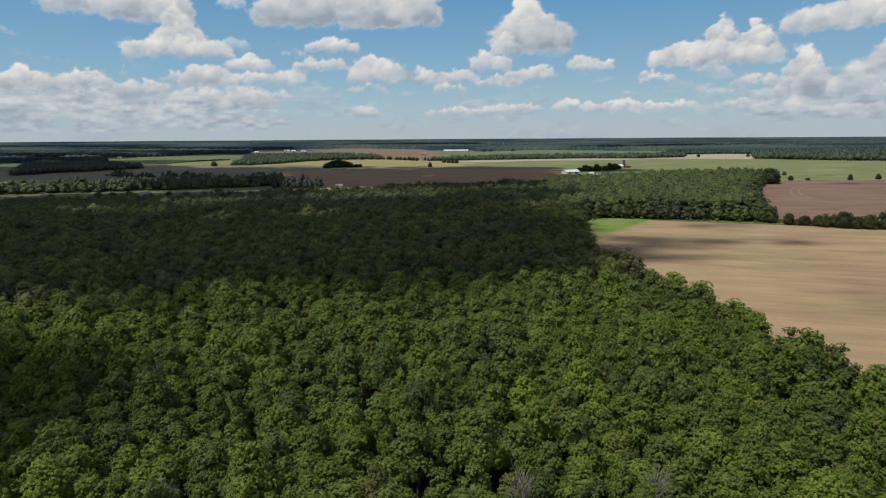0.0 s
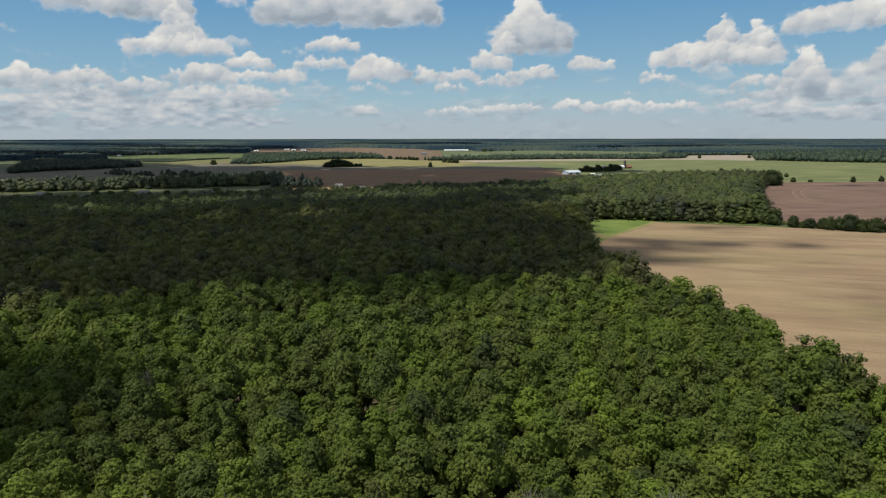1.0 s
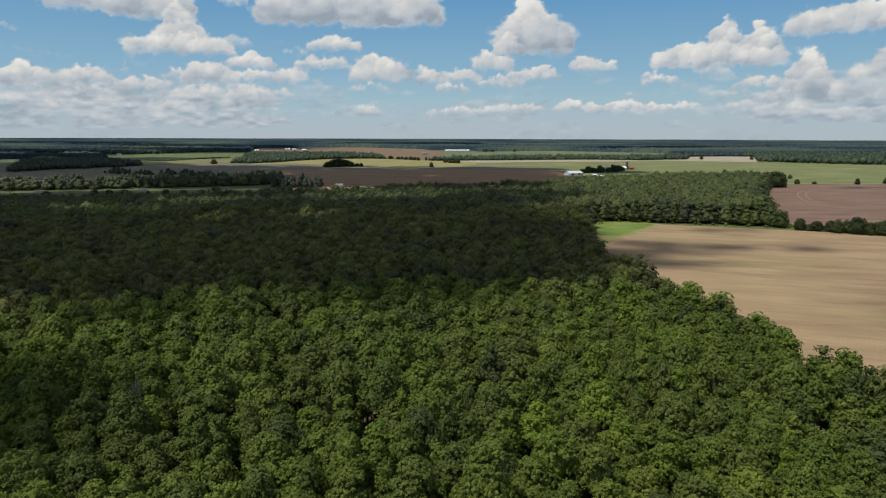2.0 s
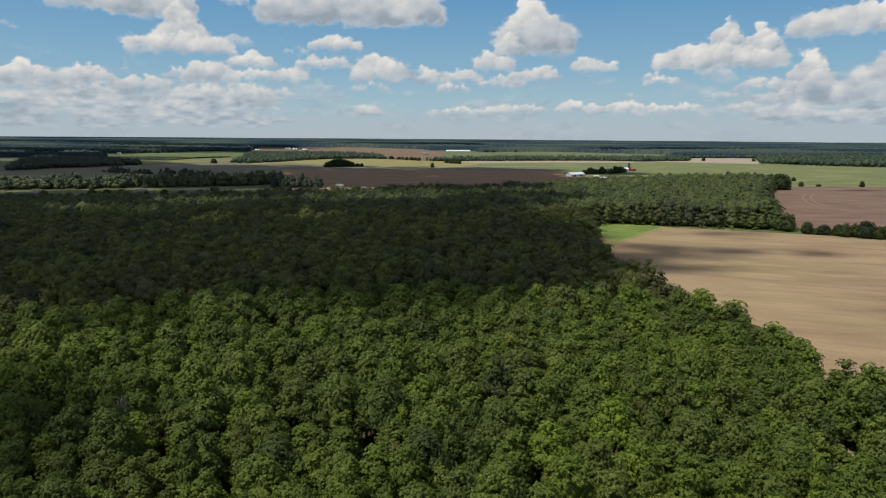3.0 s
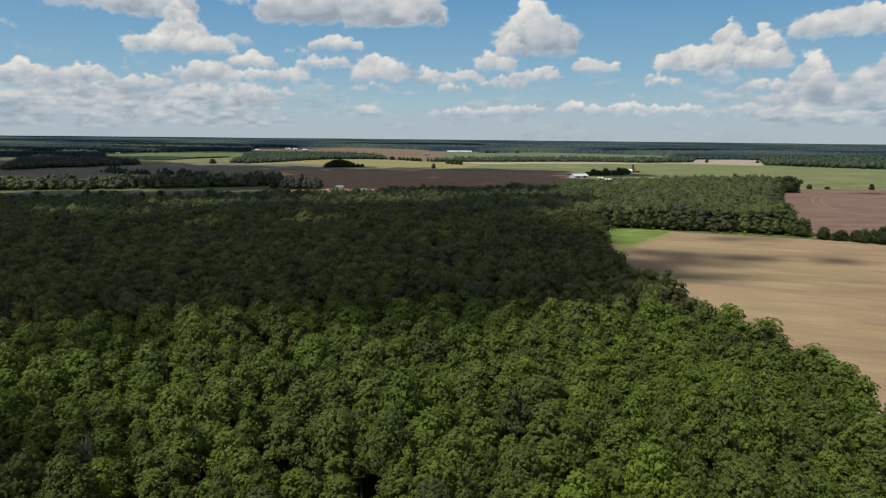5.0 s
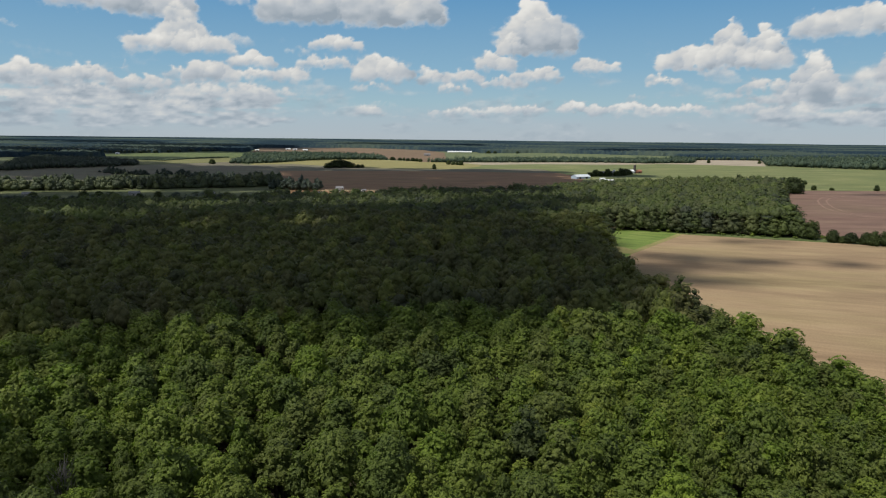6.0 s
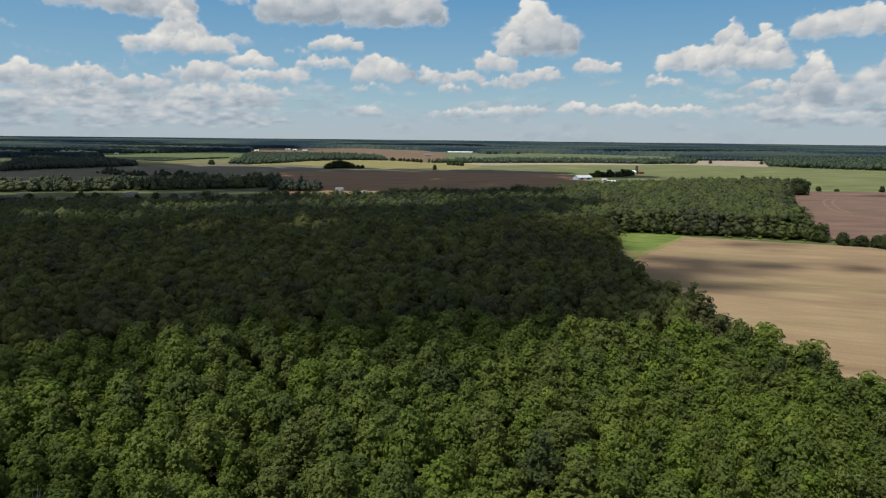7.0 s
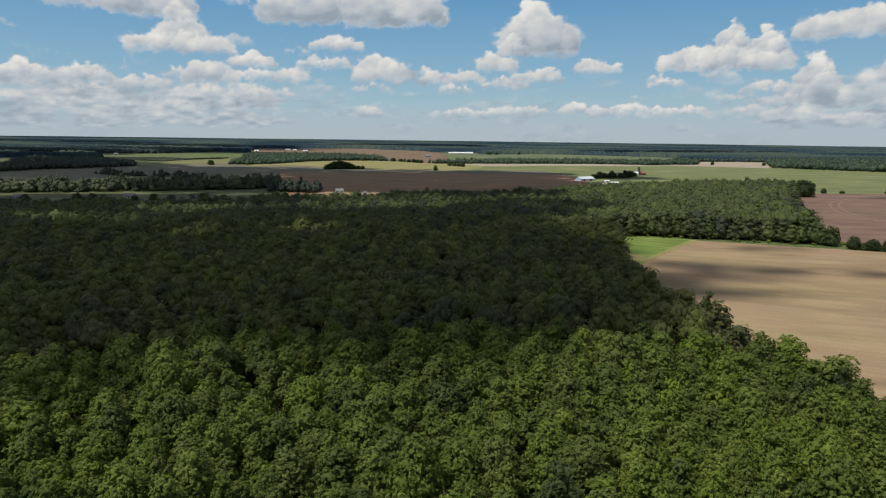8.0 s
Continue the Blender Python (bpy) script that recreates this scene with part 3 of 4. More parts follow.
wood("tree_row", [(-590, 1408), (-522, 1335), (-465, 1320), (-420, 1322), (-300, 1190), (-225, 1180), (-232, 1200), (-300, 1225), (-415, 1345), (-465, 1340), (-520, 1358), (-580, 1440)], 9, 22, leaf_wood_haze, "thin row of dark trees across a field", 9, belt_form, 0.35, 0.35)
wood("house_trees", [(-178, 985), (-112, 965), (-106, 992), (-170, 1022)], 6.5, 23, leaf_wood_haze, "dark trees beside a white house", 14, belt_form)
wood("garden_wood", [(-455, 775), (-375, 770), (-372, 800), (-450, 806)], 7.5, 33, leaf_wood_haze, "dark group of trees behind the forest", 8, belt_form)
wood("garden_wood", [(-358, 772), (-290, 768), (-286, 800), (-352, 806)], 7.5, 34, leaf_wood_haze, "dark group of trees behind the forest", 8.5, belt_form)
wood("garden_wood", [(-246, 782), (-188, 775), (-186, 808), (-242, 815)], 7.5, 35, leaf_wood_haze, "dark group of trees behind the forest", 9, belt_form)
wood("dark_wood", [(-790, 1440), (-767, 1520), (-747, 1573), (-701, 1604), (-665, 1665), (-639, 1731), (-655, 1790), (-772, 1930), (-887, 2020), (-1075, 2110), (-960, 1800)], 12, 24, leaf_wood_haze, "dark block of pine wood", 16, wood_form, 0.05, 0.12)
wood("far_wood", [(-445, 1860), (-384, 1866), (-325, 1953), (-282, 2092), (-191, 2205), (-103, 2218), (-35, 2190), (-60, 2330), (-110, 2500), (-220, 2700), (-400, 2750), (-480, 2650), (-540, 2450), (-470, 2100)], 12, 25, leaf_farwood_haze, "green wood behind a pale crop field", 14, wood_form, 0.08, 0.28)
wood("far_belt", [(81, 1998), (236, 2017), (408, 2037), (586, 2058), (734, 1988), (889, 2049), (960, 2200), (600, 2220), (363, 2230), (166, 2130)], 11, 26, leaf_farwood_haze, "long belt of green trees across distant fields", 12, wood_form, 0.14, 0.32)
wood("right_wood", [(1015, 1862), (1047, 1794), (1086, 1732), (1122, 1674), (1183, 1621), (1430, 1480), (2080, 2250), (1900, 2400), (1250, 2400), (1246, 2291), (1120, 2050)], 15, 27, leaf_farwood_haze, "dark green wood beyond the crop field", 16, wood_form, 0.06, 0.28)
wood("dark_wood", [(-1490, 2640), (-1427, 2789), (-1103, 2732), (-949, 2779), (-883, 2918), (-781, 3011), (-772, 3080), (-961, 3230), (-1184, 3260), (-1600, 3050)], 17, 28, leaf_wood_haze, "long dark wood across the plain", 17, wood_form, 0.05, 0.12)

wood("far_wood", [(1014, 2320), (1170, 2340), (1246, 2295), (1260, 2420), (1000, 2440)], 13, 29, leaf_farwood_haze, "green wood behind the small tan field", 14, wood_form)
wood("far_wood", [(889, 2054), (905, 2062), (1014, 2318), (960, 2400), (900, 2200)], 13, 30, leaf_farwood_haze, "green wood beside the small tan field", 14, wood_form)
wood("far_hedge", [(-793, 2120), (-676, 2046), (-641, 2240), (-570, 2370), (-574, 2384), (-650, 2262), (-684, 2070), (-790, 2136)], 7, 36, leaf_farwood_haze, "low dark hedge before a bright green field", 5, wood_form)


# far woods as one rolling canopy out to the horizon
CLEAR = [[(-60, 2300), (180, 2300), (200, 3050), (119, 3360), (-198, 3600), (-425, 3552), (-700, 3478), (-640, 2900), (-560, 2300)],
         [(166, 2180), (960, 2215), (1000, 2400), (1100, 2700), (846, 2952), (620, 3067), (360, 3000), (355, 3170), (150, 3210)],
         [(-820, 2110), (-560, 2300), (-500, 2500), (-560, 2900), (-781, 3015), (-883, 2930), (-949, 2790), (-1103, 2745), (-1427, 2800), (-1500, 2640), (-1080, 2540)]]
GLADES = [[(1000, 2290), (1250, 2290), (1250, 2345), (1000, 2345)], [(-1700, 2930), (-1560, 2930), (-1560, 3060), (-1700, 3060)], [(900, 2900), (1030, 2900), (1030, 3070), (900, 3070)],
         [(-1330, 2420), (-1180, 2420), (-1180, 2610), (-1330, 2610)], [(2000, 3150), (2500, 2950), (2540, 3020), (2040, 3240)], [(-1500, 3560), (-900, 3600), (-900, 3700), (-1500, 3660)], [(300, 3700), (900, 3620), (920, 3720), (320, 3820)]]
rad = np.concatenate([np.arange(2300, 3100, 11), np.arange(3100, 4890, 26)])
fan = np.radians(np.arange(-36, 43, 0.11))
rg = np.random.default_rng(31)
R, A = np.meshgrid(rad, fan, indexing="ij")
cx = R * np.sin(A) + rg.uniform(-1.5, 1.5, R.shape)
cy = 45 + R * np.cos(A) + rg.uniform(-4, 4, R.shape)
open_land = np.zeros(R.shape, bool)
for poly in CLEAR + GLADES:
    open_land |= inside(poly, cx, cy)
near_land = (np.abs(cx + 90) < 900) & (cy < 2420) | (cy < 2300)
lump = np.array([noise.noise((a / 420, b / 240, 2.0)) for a, b in zip(cx.ravel(), cy.ravel())]).reshape(R.shape)
tops = np.array([noise.noise((a / 13, b / 17, 7.0)) for a, b in zip(cx.ravel(), cy.ravel())]).reshape(R.shape)
crown = 14 + 2.0 * lump + (8 * tops + rg.uniform(-1, 1, R.shape)) * np.clip((4700 - R) / 1500, 0.15, 1)
cz = land(cx, cy) + np.where(open_land | near_land, -1.5, crown)
cv = np.stack([cx, cy, cz], -1).reshape(-1, 3)
m, n = R.shape
i, j = np.meshgrid(np.arange(m - 1), np.arange(n - 1), indexing="ij")
q = np.stack([i * n + j, i * n + j + 1, (i + 1) * n + j + 1, (i + 1) * n + j], -1).reshape(-1, 4)
q = q[~((open_land | near_land).ravel()[q].all(1))]
# tint climbs with canopy height: lighter tops, hollows shaded in the colour
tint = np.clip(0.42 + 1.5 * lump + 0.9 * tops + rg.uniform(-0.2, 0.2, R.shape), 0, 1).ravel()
tagged(new("far_woodland", mesh_of("far_woodland", cv, q, leaf_horizon_haze, tint, smooth=True)), "unbroken dark green woodland out to the horizon", "woodland", kind="stuff")


# ---- sky backdrop: cumulus far off ----
def fbm(x, y, seed, octaves=4):
    """Smooth value noise, summed over octaves."""
    table = np.random.default_rng(seed).random((256, 256))
    total, amp, norm = np.zeros(np.shape(x)), 1.0, 0.0
    for o in range(octaves):
        fx, fy = x * 2 ** o + 37 * o, y * 2 ** o + 91 * o
        ix, iy = np.floor(fx).astype(int), np.floor(fy).astype(int)
        u, v = fx - ix, fy - iy
        u, v = u * u * (3 - 2 * u), v * v * (3 - 2 * v)
        a, b = table[ix % 256, iy % 256], table[(ix + 1) % 256, iy % 256]
        c, d = table[ix % 256, (iy + 1) % 256], table[(ix + 1) % 256, (iy + 1) % 256]
        total += amp * ((a * (1 - u) + b * u) * (1 - v) + (c * (1 - u) + d * u) * v)
        norm += amp
        amp *= 0.5
    return total / norm - 0.5


# azimuth, base elevation, width, height in degrees; where the heap stands, how peaked and how dense it is
HIGH_LEFT_CLOUDS = [(-22.9, 9.0, 6.5, 2.8, 0.3, 0.4, 0.9), (-18.9, 8.7, 6.1, 2.9, 0.3, 0.4, 1), (-17.1, 7.5, 2.8, 2.8, 0, 0.6, 0.95), (-17.0, 6.8, 4.2, 2.3, 0.1, 0.5, 0.9), (-17.1, 6.2, 7.9, 1.8, 0.1, 0.6, 1),
                    (-13.0, 6.9, 2.7, 1.1, 0, 0.5, 0.5), (-28.3, 7.4, 1.5, 0.5, 0, 0.5, 0.8), (-13.0, 9.9, 2.4, 1.2, 0, 0.5, 0.6), (-5.4, 8.7, 10.8, 4.2, -0.1, 0.35, 1), (1.1, 8.8, 5.3, 3.8, 0.1, 0.4, 1)]
BANK_CLOUDS = [(-27.6, 3.6, 4.0, 1.8, -0.15, 0.6, 1), (-23.9, 3.7, 4.2, 1.7, 0.1, 0.6, 1), (-21.2, 4.6, 0.8, 1.1, 0, 0.6, 0.45), (-19.9, 3.2, 3.8, 1.6, 0, 0.5, 0.85), (-17.2, 4.3, 2.6, 1.1, 0, 0.5, 0.8),
               (-15.1, 4.0, 4.0, 2.2, -0.4, 0.7, 1), (-11.7, 5.3, 3.7, 1.4, -0.1, 0.6, 1), (-11.5, 4.2, 4.1, 1.2, 0.1, 0.5, 0.85), (-8.7, 4.2, 2.6, 1.6, 0, 0.6, 0.9), (-12.0, 2.8, 3.3, 1.4, 0, 0.6, 0.75),
               (-23.6, 2.9, 3.0, 0.9, 0, 0.5, 0.7), (-16.0, 2.9, 4.2, 1.3, 0, 0.5, 0.65)]
MIDDLE_CLOUDS = [(-5.1, 6.8, 4.4, 1.4, 0, 0.6, 0.95), (-8.3, 6.4, 2.1, 0.7, 0, 0.5, 0.55), (-6.3, 5.3, 4.8, 1.2, 0.1, 0.5, 0.8), (-1.4, 4.3, 4.9, 2.6, -0.35, 0.7, 1), (-2.2, 3.7, 3.2, 0.7, 0, 0.5, 0.8),
                 (2.1, 4.9, 1.3, 1.0, 0, 0.6, 0.8), (2.7, 4.3, 2.7, 1.2, 0.3, 0.6, 0.9), (5.3, 4.3, 3.2, 1.4, 0.5, 0.6, 0.9), (4.7, 3.5, 3.1, 0.9, -0.1, 0.5, 0.9), (8.1, 5.3, 3.2, 1.7, -0.3, 0.7, 1),
                 (8.8, 4.0, 3.6, 1.0, -0.1, 0.5, 0.9), (11.2, 4.4, 4.3, 1.4, 0.6, 0.6, 0.95), (16.3, 5.1, 3.7, 1.3, -0.4, 0.7, 1)]
TOWERS_CLOUDS = [(11.4, 6.5, 6.1, 4.6, -0.3, 0.8, 1), (9.3, 6.6, 2.5, 1.9, 0, 0.6, 1), (23.1, 5.2, 4.2, 2.2, 0.6, 0.6, 1), (26.1, 5.3, 3.0, 3.8, 0.1, 0.4, 1), (28.7, 5.5, 2.8, 3.0, -0.2, 0.45, 1),
                 (25.6, 5.1, 9.2, 2.0, 0.1, 0.4, 1), (25.8, 4.2, 2.4, 1.4, 0, 0.5, 0.5), (20.8, 4.2, 1.2, 1.1, 0, 0.6, 0.8), (21.7, 4.0, 2.9, 0.8, 0, 0.5, 0.8)]
RIGHT_CLOUDS = [(36.4, 2.5, 4.8, 3.0, 0.3, 0.4, 0.6), (38.7, 2.1, 4.5, 1.9, 0, 0.5, 0.6), (37.3, 4.0, 2.6, 2.8, 0.2, 0.5, 0.8), (29.5, 2.4, 2.2, 1.0, 0, 0.5, 0.45), (26.7, 3.0, 1.2, 0.7, 0, 0.5, 0.6),
                (34.4, 7.1, 8.3, 2.6, 0.5, 0.6, 1), (28.6, 3.3, 3.7, 1.3, 0.2, 0.6, 0.8), (32.2, 2.5, 4.5, 2.0, 0, 0.4, 1), (31.9, 2.6, 3.2, 3.8, 0.2, 0.5, 1)]
LOW_CLOUDS = [(-2.5, 1.8, 2.4, 0.9, -0.1, 0.6, 0.8), (-6.0, 1.4, 2.3, 0.6, 0, 0.5, 0.5), (-1.6, 1.8, 6.7, 1.1, 0, 0.4, 0.3), (4.8, 1.7, 5.3, 0.8, 0.2, 0.5, 0.95), (9.8, 1.8, 4.7, 1.0, 0.3, 0.6, 0.95),
              (14.8, 1.9, 3.4, 1.2, -0.4, 0.7, 1), (18.2, 1.8, 5.1, 1.1, 0.4, 0.6, 1), (22.8, 1.8, 4.4, 1.1, 0.3, 0.6, 0.95), (19.5, 2.8, 1.8, 0.8, 0, 0.5, 0.6)]
HAZY_CLOUDS = [(26.3, 1.6, 3.7, 1.0, 0, 0.4, 0.5), (28.0, 2.0, 1.6, 0.8, 0, 0.6, 0.75), (30.8, 1.5, 4.5, 1.0, 0, 0.4, 0.5), (35.3, 1.3, 5.2, 1.0, 0, 0.4, 0.55), (24.3, 1.3, 4.6, 0.6, 0, 0.4, 0.35),
               (11.6, 3.5, 2.1, 0.4, 0, 0.5, 0.3), (6.4, 2.9, 3.8, 0.5, 0, 0.4, 0.25), (-6.6, 3.4, 2.3, 1.3, 0, 0.4, 0.25)]
caz, cel = np.meshgrid(np.arange(-35, 43.01, 0.13), np.arange(-0.4, 13.01, 0.1), indexing="ij")
big_x, big_y = fbm(caz * 1.0, cel * 1.4, 1, 4), fbm(caz * 1.0, cel * 1.4, 3, 4)
wx = caz + 0.7 * big_x + 0.3 * fbm(caz * 3.5, cel * 4.5, 2, 3)
wy = cel + 0.55 * big_y + 0.28 * fbm(caz * 3.5, cel * 4.5, 4, 3)
ragged_edge = fbm(caz * 2.2, cel * 3.0, 5, 5)
mottle = fbm(caz * 0.8, cel * 1.3, 6, 3)
cover, light = np.zeros(caz.shape), np.zeros(caz.shape)
rg = np.random.default_rng(12)

# thin broken deck low over the horizon, thickest at both sides
side = 1.9 * np.clip((-6 - caz) / 6, 0, 1) + 1.25 * np.clip((caz - 24) / 6, 0, 1) * np.clip((4.2 - cel) / 1.5, 0, 1)
deck = fbm(caz * 0.55, cel * 2.4, 8, 5) + 0.33 * side - 0.17 - 0.5 * np.clip(np.abs(cel - 2.2) - 0.9, 0, 9)
cover = np.maximum(np.clip(deck * 2.6, 0, 1) * 0.85, np.clip((fbm(caz * 0.3, cel * 1.1, 15, 5) + 0.06) * 1.6, 0, 0.42) * np.clip((8.5 - cel) / 5, 0, 1))
light = np.clip(0.43 + 1.1 * fbm(caz * 1.0, cel * 2.8, 9, 5) + 0.07 * (cel - 2.5), 0, 1)

# small broken puffs in the far bank
SCRAPS = [(rg.uniform(-31, -9.5), rg.uniform(1.7, 3.7), rg.uniform(1.2, 3.2), rg.uniform(0.4, 0.9), rg.uniform(-0.4, 0.4), 0.5, rg.uniform(0.25, 0.65)) for k in range(38)]
SCRAPS += [(rg.uniform(-9, 38), rg.uniform(1.4, 2.2), rg.uniform(0.8, 2.4), rg.uniform(0.2, 0.5), 0.0, 0.5, rg.uniform(0.15, 0.4)) for k in range(40)]
SCRAPS += [(rg.uniform(25, 38), rg.uniform(1.8, 4.0), rg.uniform(1.0, 3.0), rg.uniform(0.4, 1.0), 0.0, 0.5, rg.uniform(0.3, 0.6)) for k in range(22)]

for group in (SCRAPS, HAZY_CLOUDS, LOW_CLOUDS, MIDDLE_CLOUDS, BANK_CLOUDS, RIGHT_CLOUDS, TOWERS_CLOUDS, HIGH_LEFT_CLOUDS):
    for a0, e0, w, h, heap, sharp, dense in group:
        w, h = w * 1.07 + 0.12, h * 1.1 + 0.08
        win = (np.abs(caz - a0) < w * 0.5 + 1.2) & (cel > e0 - 1.0) & (cel < e0 + h + 1.2)
        X0, Y0 = wx[win], wy[win]
        front, shine, body = np.full(X0.shape, -9.0), np.zeros(X0.shape), np.full(X0.shape, -1.0)
        for k in range(int(16 + 13 * w * h ** 0.6)):
            u = rg.uniform(-1, 1)
            reach = (1 - heap) if u > heap else (1 + heap)
            top = max(0.12, (1 - abs(u - heap) / reach) ** sharp) * rg.uniform(0.8, 1.0)
            v = rg.random() ** 0.7 * top
            r = max(0.2, min(0.34 * h, 0.22 * w) * rg.choice([1.0, 0.7, 0.45]) * rg.uniform(0.8, 1.2) * (1.1 - 0.4 * v))
            px, py = a0 + u * (w / 2 - r * 0.8), e0 + r * 0.6 + v * max(0.05, h - 1.5 * r)
            pz = rg.uniform(-0.6, 0.6) * r + 0.3 * r * (1 - v)
            dx, dy = (X0 - px) / r, (Y0 - py) / (r * 0.88)
            d2 = dx * dx + dy * dy
            body = np.maximum(body, (1 - d2 ** 0.5) * min(1, r / 0.5))
            hz = np.sqrt(np.clip(1 - d2, 0, 1))
            f = np.where(d2 < 1, pz + hz * r, -9)
            use = f > front
            shine = np.where(use, -0.42 * dx + 0.75 * dy + 0.25 * hz, shine)
            front = np.maximum(front, f)
        rise = np.clip((cel[win] - e0) / max(0.5, h), 0, 1)
        flat = np.clip((Y0 - e0 + 0.25 + 0.5 * ragged_edge[win]) / 1.0, 0, 1)
        alpha = np.clip((body + 0.5 * ragged_edge[win] + 0.05) * 2.2, 0, 1) * flat * dense
        alpha = np.maximum(alpha, np.clip((body + 0.9 * ragged_edge[win] + 0.18) * 0.9, 0, 0.45) * flat * dense)
        bright = np.clip(0.28 - (0.14 * (1 - rise) if h > 3 else 0) + 0.24 * shine + 0.54 * rise ** 0.8 + 0.55 * mottle[win] + (0.14 if e0 < 2.1 else 0), 0, 1)
        light[win] = light[win] * (1 - alpha) + bright * alpha
        cover[win] = cover[win] + alpha * (1 - cover[win])
veil = np.clip((4.6 - cel) / 4.6, 0, 1) ** 1.3
high = np.clip(cel / 14, 0, 1)
RAD = 4860
sv = np.stack([RAD * np.cos(np.radians(cel)) * np.sin(np.radians(caz)), 45 + RAD * np.cos(np.radians(cel)) * np.cos(np.radians(caz)),
               72 + RAD * np.sin(np.radians(cel))], -1).reshape(-1, 3)
m, n = caz.shape
i, j = np.meshgrid(np.arange(m - 1), np.arange(n - 1), indexing="ij")
sq = np.stack([i * n + j, i * n + j + 1, (i + 1) * n + j + 1, (i + 1) * n + j], -1).reshape(-1, 4)
cm = bpy.data.materials.new("cumulus")
cm.use_nodes = True
nd, lk = cm.node_tree.nodes, cm.node_tree.links
nd.remove(nd["Principled BSDF"])
attr = {}
for key in ("cover", "light", "veil", "high"):
    attr[key] = nd.new("ShaderNodeAttribute")
    attr[key].attribute_name = key
wisp = noise_node(nd, lk, 0.016, 6, rough=0.6)
ragged = nd.new("ShaderNodeMath")
ragged.operation = "MULTIPLY_ADD"
ragged.inputs[1].default_value, ragged.inputs[2].default_value = 0.5, -0.25
lk.new(wisp, ragged.inputs[0])
body_sum = nd.new("ShaderNodeMath")
lk.new(attr["cover"].outputs["Fac"], body_sum.inputs[0])
lk.new(ragged.outputs[0], body_sum.inputs[1])
edge_ramp = nd.new("ShaderNodeMapRange")
edge_ramp.interpolation_type = "SMOOTHSTEP"
edge_ramp.inputs[1].default_value, edge_ramp.inputs[2].default_value = 0.08, 0.92
lk.new(body_sum.outputs[0], edge_ramp.inputs[0])
tone = nd.new("ShaderNodeMath")
tone.operation = "MULTIPLY_ADD"
tone.inputs[1].default_value = 0.2
lk.new(ragged.outputs[0], tone.inputs[0])
lk.new(attr["light"].outputs["Fac"], tone.inputs[2])
cloud_col = ramp(nd, lk, tone.outputs[0], [(0.2, (0.30, 0.36, 0.42)), (0.5, (0.48, 0.52, 0.56)), (0.75, (0.64, 0.645, 0.635)), (1.0, (0.80, 0.79, 0.75))])
haze_col = (0.44, 0.53, 0.60)
lit_cloud = nd.new("ShaderNodeEmission")
half = nd.new("ShaderNodeMath")
half.operation = "MULTIPLY"
half.inputs[1].default_value = 0.36
lk.new(attr["veil"].outputs["Fac"], half.inputs[0])
lk.new(blend(nd, lk, "MIX", half.outputs[0], cloud_col, haze_col), lit_cloud.inputs[0])
blue = nd.new("ShaderNodeEmission")
lk.new(ramp(nd, lk, attr["high"].outputs["Fac"], [(0.0, (0.42, 0.485, 0.53)), (0.09, (0.40, 0.49, 0.55)), (0.2, (0.34, 0.495, 0.57)), (0.4, (0.24, 0.425, 0.575)),
                                                 (0.8, (0.125, 0.31, 0.53)), (1.0, (0.11, 0.28, 0.51))]), blue.inputs[0])
mix_b = nd.new("ShaderNodeMixShader")
lk.new(edge_ramp.outputs[0], mix_b.inputs[0])
lk.new(blue.outputs[0], mix_b.inputs[1])
lk.new(lit_cloud.outputs[0], mix_b.inputs[2])
lk.new(mix_b.outputs[0], nd["Material Output"].inputs[0])
sky_mesh = mesh_of("backdrop", sv, sq, cm, smooth=True)
for key, val in (("cover", cover), ("light", light), ("veil", veil), ("high", high)):
    sky_mesh.attributes.new(key, "FLOAT", "POINT").data.foreach_set("value", val.ravel().astype(np.float32))
tagged(new("backdrop", sky_mesh), "distant white cumulus clouds with grey bases over haze", "clouds", kind="structure")


# ---- clouds overhead, whose shade lies on the land ----
def vapour(name, clear):
    """White cloud whose drops let part of the sun through."""
    m, nd, lk, white = material(name, 1.0)
    white.inputs["Base Color"].default_value = (0.85, 0.86, 0.88, 1)
    thin = nd.new("ShaderNodeMixShader")
    thin.inputs[0].default_value = clear
    lk.new(white.outputs[0], thin.inputs[1])
    lk.new(nd.new("ShaderNodeBsdfTransparent").outputs[0], thin.inputs[2])
    lk.new(thin.outputs[0], nd["Material Output"].inputs[0])
    return m


cloud_white, cloud_thin = vapour("overhead cloud", 0.10), vapour("thin torn cloud", 0.55)


